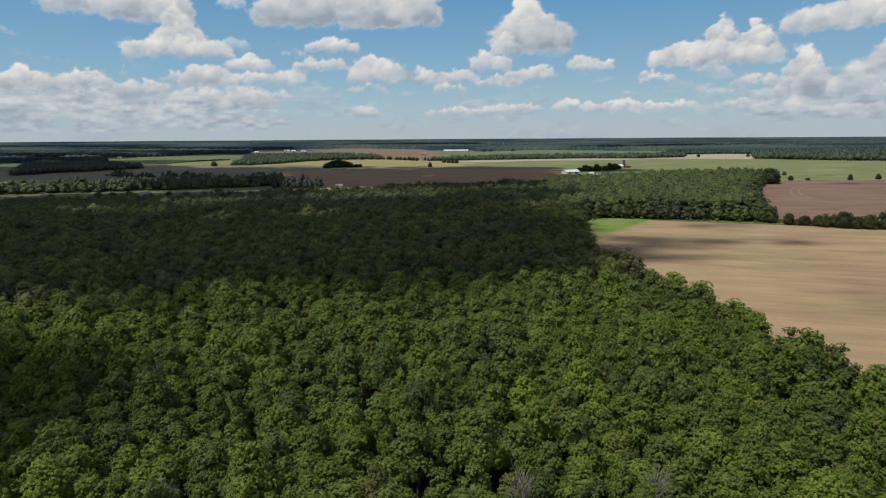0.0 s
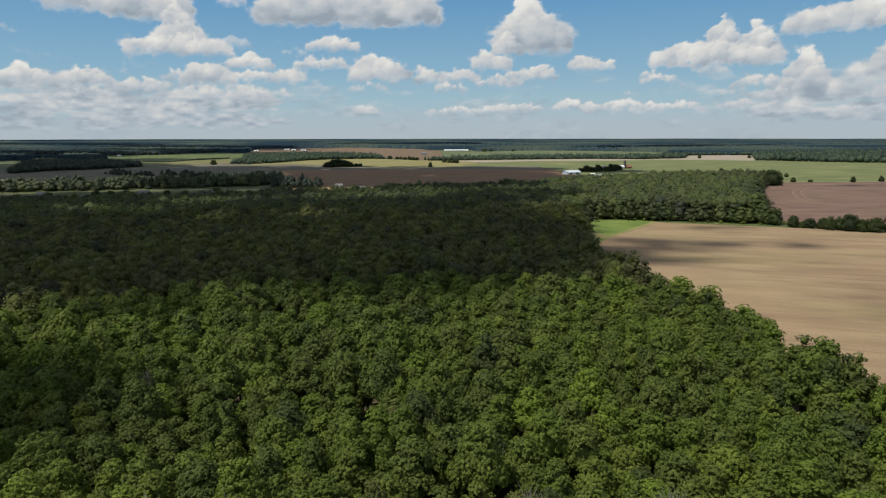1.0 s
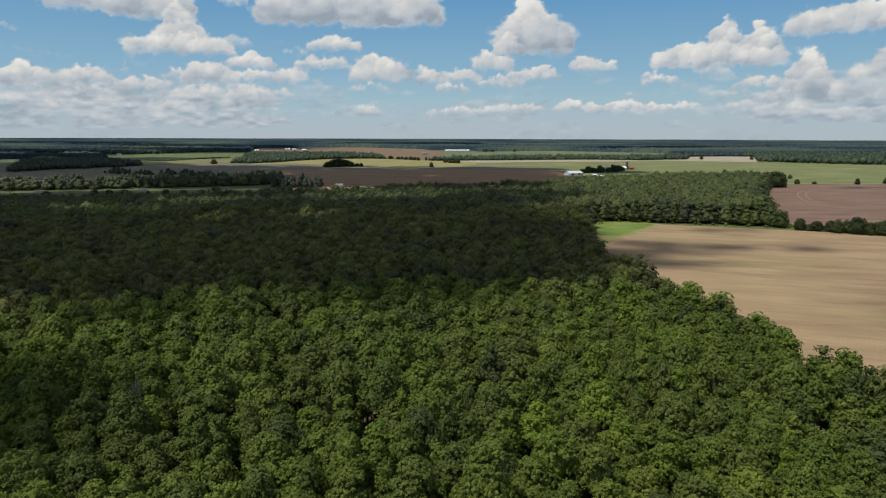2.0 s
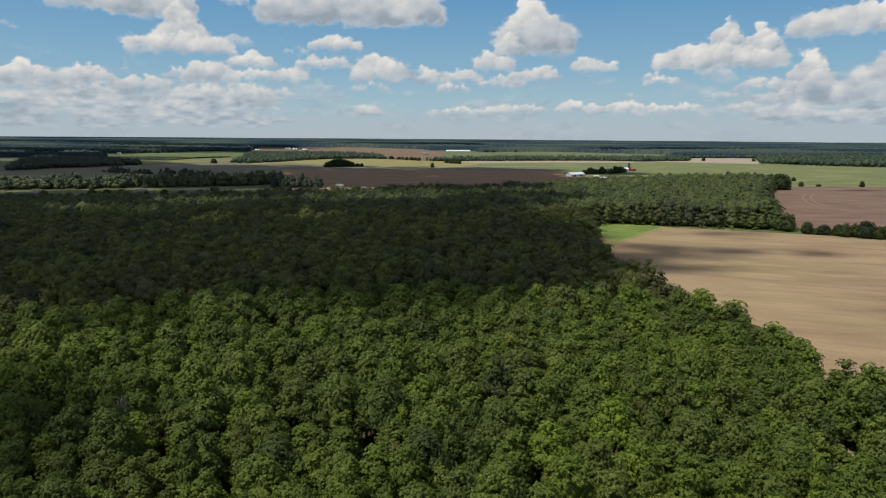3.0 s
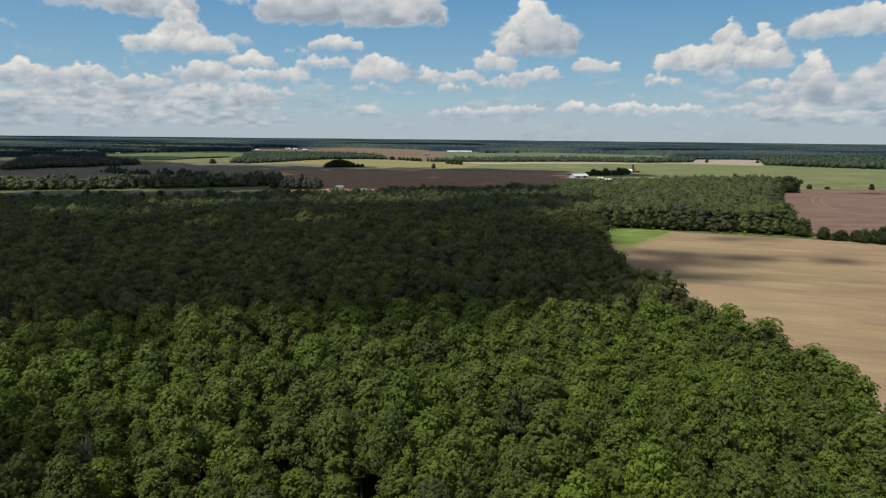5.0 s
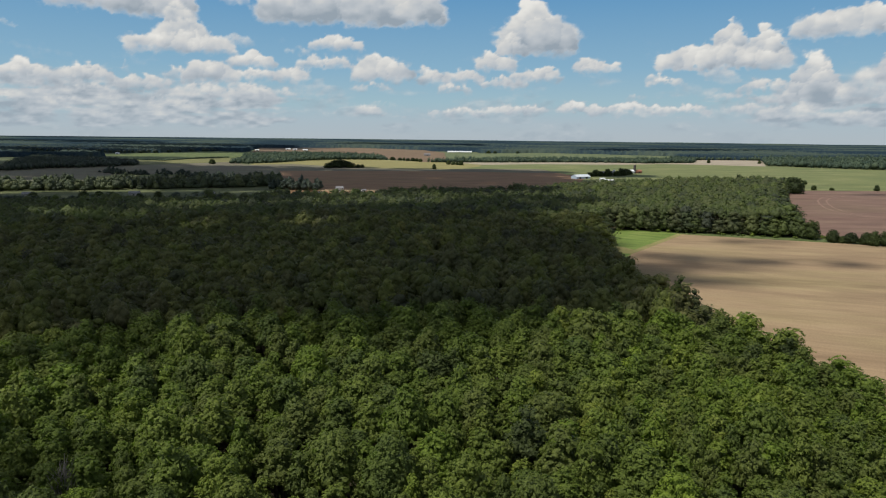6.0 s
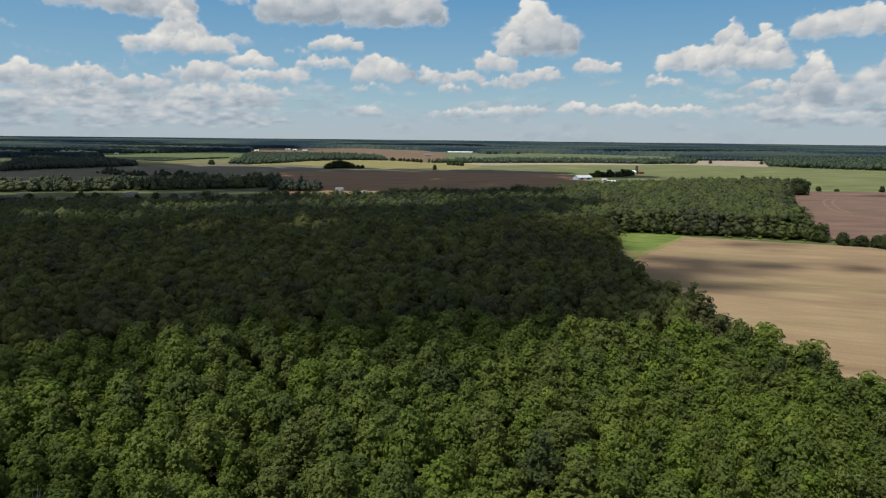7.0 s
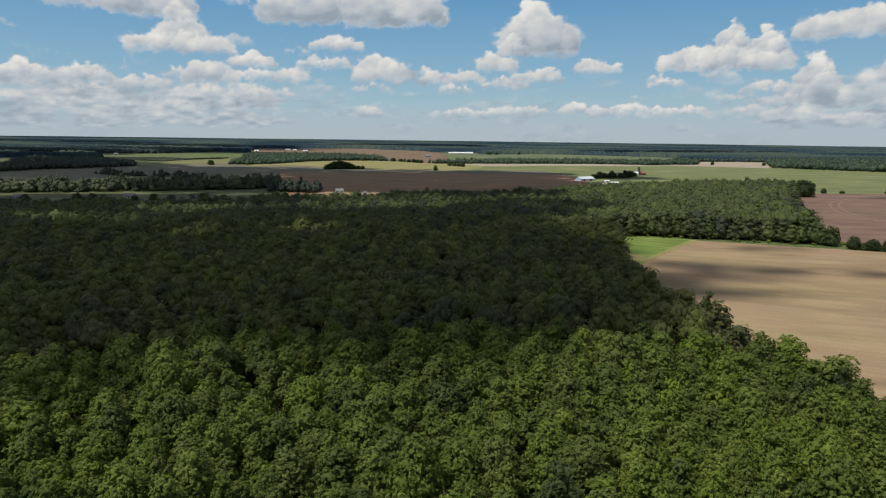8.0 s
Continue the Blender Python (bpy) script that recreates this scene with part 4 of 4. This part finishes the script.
def overhead_cloud(footprints, height, seed, label, puff=1.0, share=1.0, mat=None):
    """A ragged cumulus whose shade falls on the footprints (x, y, half width, half depth)."""
    rg = np.random.default_rng(seed)
    vs, fs, at = [], [], 0
    cv, cf = ICO[1]
    for x, y, rx, ry in footprints:
        for k in range(int(16 + rx * ry / 260 * share)):
            u = rg.uniform(-1, 1, 2)
            if u @ u > 1:
                continue
            rim = 1 - (u @ u) ** 0.5
            r = (12 + 34 * rim ** 0.6) * rg.uniform(0.6, 1.25) * puff
            p = Vector((x + u[0] * rx, y + u[1] * ry, 20)) + SUN * (height / SUN.z)
            ph = rg.uniform(0, 6.28, 3)
            wob = 1 + 0.16 * np.sin(cv[:, [0]] * 5 + ph[0]) + 0.14 * np.sin(cv[:, [1]] * 6 + ph[1]) + 0.12 * np.sin(cv[:, [2]] * 7 + ph[2])
            v = cv * wob * (r * 1.25, r * 1.0, r * 0.6) + (p.x, p.y, p.z + rim * 30)
            vs.append(v)
            fs.append(cf + at)
            at += len(v)
    me = mesh_of("cloud", np.concatenate(vs), np.concatenate(fs), mat or cloud_white, smooth=True)
    return tagged(new("cloud", me), label, "cloud", kind="structure")


overhead_cloud([(-190, 392, 195, 150), (-10, 400, 115, 130), (-330, 420, 160, 150), (46, 352, 48, 50), (70, 410, 45, 55), (-130, 142, 29, 43), (-142, 282, 42, 30),
                (-385, 590, 120, 110), (-110, 560, 40, 50), (0, 560, 55, 50), (70, 578, 50, 35), (110, 645, 60, 30), (55, 478, 40, 38), (50, 775, 120, 40), (-380, 770, 150, 85), (-150, 690, 60, 40), (-270, 640, 60, 40)], 900, 41, "white cumulus cloud drifting over the forest")
overhead_cloud([(-170, 250, 170, 32), (-20, 276, 120, 34), (66, 296, 40, 30), (-300, 290, 120, 40), (-132, 150, 42, 60), (20, 690, 120, 30), (60, 560, 40, 30), (-100, 660, 60, 30), (-200, 565, 70, 50), (-70, 600, 50, 30), (100, 498, 45, 36)], 900, 46, "thin torn rim of cloud over the forest", 0.45, 1.0, cloud_thin)
overhead_cloud([(-135, 1652, 55, 22), (30, 1380, 310, 260), (-130, 1180, 120, 150), (200, 1120, 120, 100), (410, 1345, 70, 40), (250, 1190, 40, 40), (80, 1040, 220, 70), (60, 1300, 220, 110), (70, 1160, 170, 80), (-200, 1420, 110, 90), (110, 1470, 260, 90), (-300, 895, 250, 42), (-190, 1278, 60, 50), (-120, 1055, 70, 45), (-90, 1022, 60, 30), (-46, 1120, 60, 45)], 900, 42, "white cumulus cloud above the brown field")
overhead_cloud([(-260, 1020, 120, 70), (-210, 1090, 90, 80), (-540, 1400, 260, 240), (-830, 1700, 150, 330), (-900, 1820, 290, 260), (-1250, 1760, 350, 260), (-740, 1720, 220, 200), (-700, 1430, 360, 150), (-430, 1590, 300, 140), (-1050, 2300, 480, 150)], 900, 43, "white cumulus cloud above dark woods")
overhead_cloud([(-900, 2950, 500, 130), (100, 3900, 500, 150), (1300, 3100, 500, 120), (-1700, 3700, 500, 160), (-1450, 2700, 500, 170), (-900, 3400, 600, 160)], 1400, 45, "far cumulus cloud above the woodland", 2.2, 0.25, cloud_thin)
overhead_cloud([(143, 456, 14, 11), (160, 446, 20, 8), (178, 437, 22, 6), (197, 428, 18, 5), (150, 424, 16, 6), (160, 409, 24, 5), (132, 384, 18, 6), (150, 376, 18, 4), (248, 421, 11, 5), (236, 508, 34, 8), (205, 262, 26, 9), (630, 905, 60, 14), (690, 1085, 45, 16), (480, 1300, 50, 14)],
               900, 44, "thin torn cloud shreds above the tilled field", 0.26, 1.0, vapour("wisp of cloud", 0.7))


# ---- hedgerow and lone trees ----
hedge_forms = []
for k in range(5):
    r = np.random.default_rng(60 + k)
    cv, cf, cn = crown_shape(r, 10.0, [4.2, 5.0, 3.8, 4.6, 5.4][k], -0.12, 13, 0.75, 9, 2, 0.2, 0.74)
    tv, tf = trunk_shape(r, 10.0, 4, 0.25)
    hedge_forms.append((mesh_of("crown", cv, cf, leaf_dark, normals=cn), mesh_of("trunk", tv, tf, bark)))


def lone_tree(x, y, height, width, form, label, group=""):
    tree = new("tree")
    k = width / (2 * [4.2, 5.0, 3.8, 4.6, 5.4][form])
    tree.matrix_world = Matrix.LocRotScale((x, y, float(land(x, y)) + 0.1), Euler((0, 0, x * 1.7 + form)), (k, k, height / 10.0))
    tagged(tree, label, "tree", group)
    under("crown", hedge_forms[form][0], tree)
    under("trunk", hedge_forms[form][1], tree)
    return tree


HEDGE = [(301, 526, 14.2, 12, 0), (308, 512, 10, 9, 2), (313, 509, 5, 7, 1), (318, 507, 8, 11, 3), (325, 501, 9, 8, 4), (328, 497, 10, 11, 1), (334, 495, 10, 9, 0),
         (338, 489, 13, 13.5, 4), (344, 485, 10, 11, 2), (352, 482, 11, 15, 3), (362, 477, 14, 13, 0), (372, 474, 11, 13, 1), (384, 470, 12, 14, 4), (397, 464, 10, 13, 2), (410, 458, 12, 14, 3), (424, 450, 11, 13, 0)]
for x, y, h, w, f in HEDGE:
    lone_tree(x, y, h, w, f, "dark green hedgerow tree between two tilled fields", "hedgerow trees")
lone_tree(534, 934, 23, 28, 4, "great dark round tree at the corner of the wood")
lone_tree(661, 1112, 7, 8, 1, "small dark tree within the green field")
for x, y, h, w, f in [(600, 992, 8, 8, 2), (684, 976, 9, 8, 0), (735, 985, 9, 9, 1), (626, 990, 4, 8, 3)]:
    lone_tree(x, y, h, w, f, "lone dark tree at the edge of the green field", "field edge trees")
for x, y, h, w, f in [(936, 2040, 13, 11, 1), (1085, 2020, 10, 12, 3), (79, 1596, 13, 10, 2), (-485, 1836, 13, 19, 4)]:
    lone_tree(x, y, h, w, f, "lone dark tree standing in open fields", "far field trees")
for x, y, h, w, f in [(131, 1860, 12, 14, 0), (143, 1842, 10, 13, 1), (152, 1830, 9, 12, 3), (161, 1812, 14, 13, 2)]:
    lone_tree(x, y, h, w, f, "small tree in a short row across the crop", "tree row")
for x, y, h, w, f in [(-164, 1640, 13, 26, 1), (-152, 1655, 18, 30, 4), (-139, 1645, 20, 30, 0), (-126, 1655, 17, 28, 3), (-114, 1648, 13, 24, 1), (-97, 1646, 9, 14, 2), (-88, 1655, 8, 11, 0)]:
    lone_tree(x, y, h, w, f, "dark rounded tree in a clump amid the fields", "field clump trees")
for x, y, h, w, f in [(364, 1318, 9, 17, 2), (377, 1328, 13, 16, 0), (388, 1336, 10, 17, 1), (400, 1330, 15, 15, 4), (410, 1350, 11, 16, 3), (424, 1346, 10, 16, 1), (434, 1352, 15, 15, 0), (444, 1362, 11, 16, 2), (454, 1378, 13, 17, 3), (466, 1396, 10, 15, 1)]:
    lone_tree(x, y, h, w, f, "dark tree among the farm buildings", "farmyard trees")
for x, y, h, w, f in [(-22, 2178, 11, 20, 0), (2, 2172, 9, 16, 2), (14, 2150, 10, 9, 1), (26, 2120, 9, 14, 4), (40, 2095, 11, 16, 3), (52, 2070, 10, 14, 0), (62, 2045, 11, 13, 2), (390, 2990, 12, 22, 1), (420, 2995, 10, 20, 3), (520, 3000, 10, 16, 0)]:
    lone_tree(x, y, h, w, f, "dark tree beside the distant reddish field", "distant trees")
for x, y, h, w, f in [(-300, 850, 7, 9, 2), (-282, 858, 8, 11, 0), (-262, 852, 6, 9, 3), (-350, 860, 8, 12, 1), (-366, 858, 9, 12, 4), (-236, 848, 8, 12, 0), (-204, 860, 7, 11, 1), (-420, 852, 8, 12, 2)]:
    lone_tree(x, y, h, w, f, "dark garden tree beside small houses", "garden trees")

point_forms = []
for k in range(2):
    r = np.random.default_rng(70 + k)
    cv, cf, cn = crown_shape(r, 20.0, 4.0, 0.04, 18, 0.6, 9, 2, 0.9, 0.74)
    tv, tf = trunk_shape(r, 20.0, 4, 0.3)
    point_forms.append((mesh_of("crown", cv, cf, leaf_dark, normals=cn), mesh_of("trunk", tv, tf, bark)))
for x, y, h, w, f in [(103, 297, 23, 8, 0), (106, 290, 19, 8.5, 1), (104, 228, 20, 8, 0), (110, 166, 19, 8, 1)]:
    tree = new("tree")
    tree.matrix_world = Matrix.LocRotScale((x, y, 0.1), Euler((0, 0, x + y)), (w / 8, w / 8, h / 20))
    tagged(tree, "tall dark pointed tree at the forest edge", "tree", "forest edge trees")
    under("crown", point_forms[f][0], tree)
    under("trunk", point_forms[f][1], tree)

# low scrub along the edges of the woods
bush_form = (makers(1000, 5, 0.0, 5, 3.4, 3, 1, False, rad=11.0), 11.0)
wood("scrub", [(160, 578), (198, 572), (242, 554), (298, 530), (296, 525), (240, 549), (197, 567), (160, 573)], 3.4, 51, leaf_far, "low bright scrub at the foot of the wood", 2.4, bush_form, 0.68, 0.4)
wood("scrub", [(112, 395), (124, 440), (137, 490), (153, 556), (157, 556), (141, 489), (128, 439), (116, 396)], 3.0, 52, leaf_far, "low bright scrub beside the grass corner", 3.4, bush_form, 0.4)
wood("scrub", [(110, 172), (113, 200), (115, 228), (106, 262), (105, 290), (113, 318), (108, 336), (112, 395), (109, 395), (106, 336), (110, 318), (102, 290), (103, 262), (112, 228), (110, 200), (107, 172)],
     3.2, 53, leaf_far, "low scrub along the edge of the tilled field", 2.8, bush_form, 0.3)
wood("hedge_bottom", [(300, 536), (363, 494), (440, 455), (700, 332), (702, 337), (442, 461), (366, 500), (303, 541)], 3.0, 54, leaf_far, "low green hedge growth between two tilled fields", 3.0, bush_form, 0.25)


# bare grey trees in the canopy
def bare_tree(x, y, height, seed):
    r = np.random.default_rng(seed)
    tree = new("bare_tree")
    tree.matrix_world = Matrix.Translation((x, y, 0.05))
    tagged(tree, "leafless grey tree standing among green crowns", "tree", "bare trees")
    v, f = trunk_shape(r, height, 9, 0.24)
    under("trunk", mesh_of("trunk", v, f, grey_twig), tree)
    vs, fs, at = [], [], 0
    for k in range(220):
        a, z = r.uniform(0, 6.28), height * r.uniform(0.55, 0.95)
        q = 3.2 * (1.15 - z / height) ** 0.5 * r.uniform(0.2, 1.2)
        ln = r.uniform(1.0, 2.4)
        p0 = np.array([math.cos(a) * q, math.sin(a) * q, z])
        p1 = p0 + np.array([math.cos(a) * 0.45, math.sin(a) * 0.45, 0.9]) * ln + r.normal(0, 0.3, 3)
        tv, tf = tube([p0, (p0 + p1) / 2 + r.normal(0, 0.1, 3), p1], [0.05, 0.035, 0.015], 3)
        vs.append(tv)
        fs.append(tf + at)
        at += len(tv)
    under("twig_crown", mesh_of("twig_crown", np.concatenate(vs), np.concatenate(fs), grey_twig), tree, "bare grey twigs")


for k, (x, y, h) in enumerate([(40, 104, 20), (20, 107, 19.5), (-36, 110, 19), (-24, 108, 19.5), (-57, 167, 18)]):
    bare_tree(x, y, h, 80 + k)


# ---- buildings ----
siding_grey = plain_material("weathered grey siding", (0.3, 0.29, 0.27), 0.8, 0, 0.15)


def building(name, x, y, turn, length, width, eaves, ridge, wall_mat, roof_mat, label, category, openings=(), group=""):
    """A gabled building along its own x axis, with roof slabs that overhang, doors and windows set into the front."""
    b = new(name)
    b.matrix_world = pose(x, y, float(land(x, y)) + 0.1, 0, 0, turn)
    tagged(b, label, category, group)
    hl, hw = length / 2, width / 2
    bm = bmesh.new()
    a = [bm.verts.new((sx * hl, yy, zz)) for sx in (-1, 1) for yy, zz in ((-hw, -0.3), (hw, -0.3), (hw, eaves), (0, ridge), (-hw, eaves))]
    bm.faces.new(a[:5])
    bm.faces.new(a[5:][::-1])
    for k in range(5):
        bm.faces.new((a[k], a[5 + k], a[5 + (k + 1) % 5], a[(k + 1) % 5]))
    bmesh.ops.recalc_face_normals(bm, faces=bm.faces[:])
    part("wall", bm, wall_mat, b)
    slope = (ridge - eaves) / hw
    for side in (-1, 1):
        bm = bmesh.new()
        over, t = 0.5, 0.25
        y1, z1 = side * (hw + over), eaves - slope * over
        ring = [(0, ridge + 0.03), (y1, z1 + 0.03), (y1, z1 + t), (0, ridge + t)]
        v = [[bm.verts.new((sx * (hl + over), yy, zz)) for yy, zz in ring] for sx in (-1, 1)]
        bm.faces.new(v[0])
        bm.faces.new(v[1][::-1])
        for k in range(4):
            bm.faces.new((v[0][k], v[1][k], v[1][(k + 1) % 4], v[0][(k + 1) % 4]))
        bmesh.ops.recalc_face_normals(bm, faces=bm.faces[:])
        part("roof", bm, roof_mat, b)
    for kind, u, z0, w, h in openings:
        bm = bmesh.new()
        box(bm, u - w / 2, u + w / 2, -hw - 0.06, -hw + 0.1, z0, z0 + h)
        o = part(kind, bm, dark_open, b)
        if kind == "window":
            bm = bmesh.new()
            for d in (-1, 1):
                box(bm, u + d * w / 2 - 0.06, u + d * w / 2 + 0.06, -hw - 0.1, -hw - 0.03, z0 - 0.06, z0 + h + 0.06)
                box(bm, u - w / 2, u + w / 2, -hw - 0.1, -hw - 0.03, (z0 if d < 0 else z0 + h) - 0.06, (z0 if d < 0 else z0 + h) + 0.06)
            part("window_frame", bm, wall_white, o)
    return b


def silo(x, y, radius, height, mat, label):
    s = new("silo")
    s.matrix_world = Matrix.Translation((x, y, float(land(x, y)) + 0.1))
    tagged(s, label, "silo", "farm silos")
    v, f = tube([(0, 0, -0.3), (0, 0, height * 0.5), (0, 0, height)], [radius] * 3, 20)
    under("shell", mesh_of("shell", v, f, mat, smooth=True), s)
    q = np.linspace(0, 1, 6)
    v, f = tube([(0, 0, height + radius * 0.6 * t) for t in q], radius * 1.03 * np.sqrt(np.clip(1 - q ** 2, 0.001, 1)), 20)
    under("dome", mesh_of("dome", v, f, mat, smooth=True), s)
    for k in range(6):
        z = height * (k + 0.5) / 6
        v, f = tube([(0, 0, z - 0.12), (0, 0, z + 0.12)], [radius * 1.02] * 2, 20)
        under("hoop", mesh_of("hoop", v, f, mat), s)


building("barn", 328, 1256, 26, 32, 16, 3.6, 7.2, barn_blue, barn_roof, "long pale metal barn beside the green field", "barn", [("door", -8, 0, 5, 3.2), ("door", 7, 0, 5, 3.2)])
building("shed", 418, 1366, 10, 11, 8, 5.5, 8.0, wall_white, roof_grey, "pale farm shed among dark trees", "shed", [("door", 0, 0, 3, 3)])
building("shed", 480, 1440, 20, 24, 10, 4.5, 7.5, wall_white, roof_white, "white farm shed with a light roof", "shed", [("door", 0, 0, 4, 3.2)])
building("shed", 505, 1452, 20, 14, 9, 4.0, 7.0, roof_rust, roof_rust, "small rusty red farm shed", "shed", [("door", 0, 0, 3, 3)])
building("farmhouse", 400, 1345, -8, 14, 9, 5.6, 8.8, wall_white, roof_grey, "white farmhouse with grey roof among trees", "house", [("window", -4, 1, 1.2, 1.6), ("window", 4, 1, 1.2, 1.6), ("door", 0, 0, 1.2, 2.1)])
building("trailer_shed", 355, 1214, 8, 9, 4, 2.6, 3.6, wall_white, roof_white, "small white farm shed beside gravel", "shed", [("door", 0, 0, 2, 2.1)])
building("trailer_shed", 354, 1172, -4, 14, 4, 2.4, 3.4, wall_white, roof_white, "low white farm shed beside gravel", "shed", [("door", 2, 0, 2, 2.1)])
silo(496, 1448, 2.6, 16, stave, "tall dark silo beside the farm sheds")
silo(428, 1375, 2.6, 9, steel, "short grey metal grain silo")
field("farmyard", [(318, 1180), (352, 1160), (400, 1220), (440, 1340), (400, 1352), (365, 1262)], meadow, 0.13, "worn grass yard round the farm", "yard")
field("farm_track", [(328, 1170), (350, 1162), (372, 1205), (362, 1212)], gravel, 0.17, "pale gravel patch beside the barn", "track")
building("house", -80, 950, 12, 9.4, 7, 4.9, 7.2, wall_white, roof_grey, "white two-storey house with grey roof by the wood", "house",
         [("window", -3.4, 0.9, 1.2, 1.5), ("window", 0, 0.9, 1.2, 1.5), ("window", 3.4, 0.9, 1.2, 1.5), ("window", -3.4, 3.4, 1.2, 1.4), ("window", 3.4, 3.4, 1.2, 1.4)])
building("outbuilding", -100, 905, -10, 6.5, 5, 2.6, 4.0, wall_white, roof_grey, "small white outbuilding beside the wood", "shed", [("door", 0, 0, 2.4, 2.4)])
building("outbuilding", -48, 945, 30, 6, 4.5, 2.6, 3.8, wall_white, roof_grey, "small pale outbuilding at the field's edge", "shed", [("door", 0, 0, 2.4, 2.4)])
for x, y, t, rm, lab in [(-322, 892, 8, roof_grey, "low house with grey shingle roof in the meadow"), (-232, 890, -6, roof_grey, "low house with grey shingle roof beside garden trees"),
                         (-440, 880, 12, roof_grey, "low house with grey roof beside the tree belt")]:
    building("house", x, y, t, 12, 7, 2.8, 5.0, siding_grey, rm, lab, "house", [("window", -3.5, 1, 1.4, 1.2), ("window", 3.5, 1, 1.4, 1.2), ("door", 0, 0, 1.2, 2.1)], "meadow houses")
field("house_dirt", [(-112, 966), (-60, 960), (10, 972), (0, 990), (-60, 994), (-108, 986)], tan_soil, 0.12, "bare tan ground behind the white house", "yard")
building("long_shed", 272, 3092, -4, 110, 14, 3, 6, wall_white, roof_white, "very long white poultry shed in distant fields", "shed", [("door", 0, 0, 4, 3.5)], "distant sheds")
for x, y, w, t in [(-430, 3172, 30, 5), (-526, 3290, 34, -8), (-485, 3229, 26, 12), (-636, 3119, 26, 12), (-1048, 2638, 18, 0), (-1257, 2570, 26, 10), (-1624, 3010, 40, 10), (-1660, 2990, 26, 0), (958, 3000, 44, -10), (985, 3020, 24, 10), (1500, 2080, 20, 14)]:
    building("far_house", x, y, t, w * 0.7, 10, 3.5, 6, wall_white, roof_white, "pale farm building far across the plain", "house", [("door", 0, 0, 4, 4)], "distant buildings")
building("far_house", 108, 2696, 8, 24, 10, 5, 9, siding_grey, roof_grey, "grey farmhouse in distant reddish fields", "house", [("door", 0, 0, 2, 2.4)], "distant buildings")

# curved wheel tracks over the reddish field
TURN_A = [(575, 900), (535, 872), (505, 835), (478, 790), (458, 750), (446, 716), (440, 690), (446, 664), (470, 640)]
for off in (0, 9):
    bm = bmesh.new()
    rows = []
    for k, (x, y) in enumerate(TURN_A):
        x0, y0 = TURN_A[max(0, k - 1)]
        x1, y1 = TURN_A[min(len(TURN_A) - 1, k + 1)]
        d = math.hypot(x1 - x0, y1 - y0)
        nx, ny = -(y1 - y0) / d, (x1 - x0) / d
        rows.append([bm.verts.new((x + nx * w, y + ny * w, 0.14)) for w in (off - 1.0, off + 1.0)])
    for a, b in zip(rows, rows[1:]):
        bm.faces.new((a[0], a[1], b[1], b[0]))
    bmesh.ops.recalc_face_normals(bm, faces=bm.faces[:])
    me = bpy.data.meshes.new("wheel_track")
    bm.to_mesh(me)
    bm.free()
    me.materials.append(track_soil)
    tagged(new("wheel_track", me), "pale curved wheel track across reddish soil", "track", kind="structure")
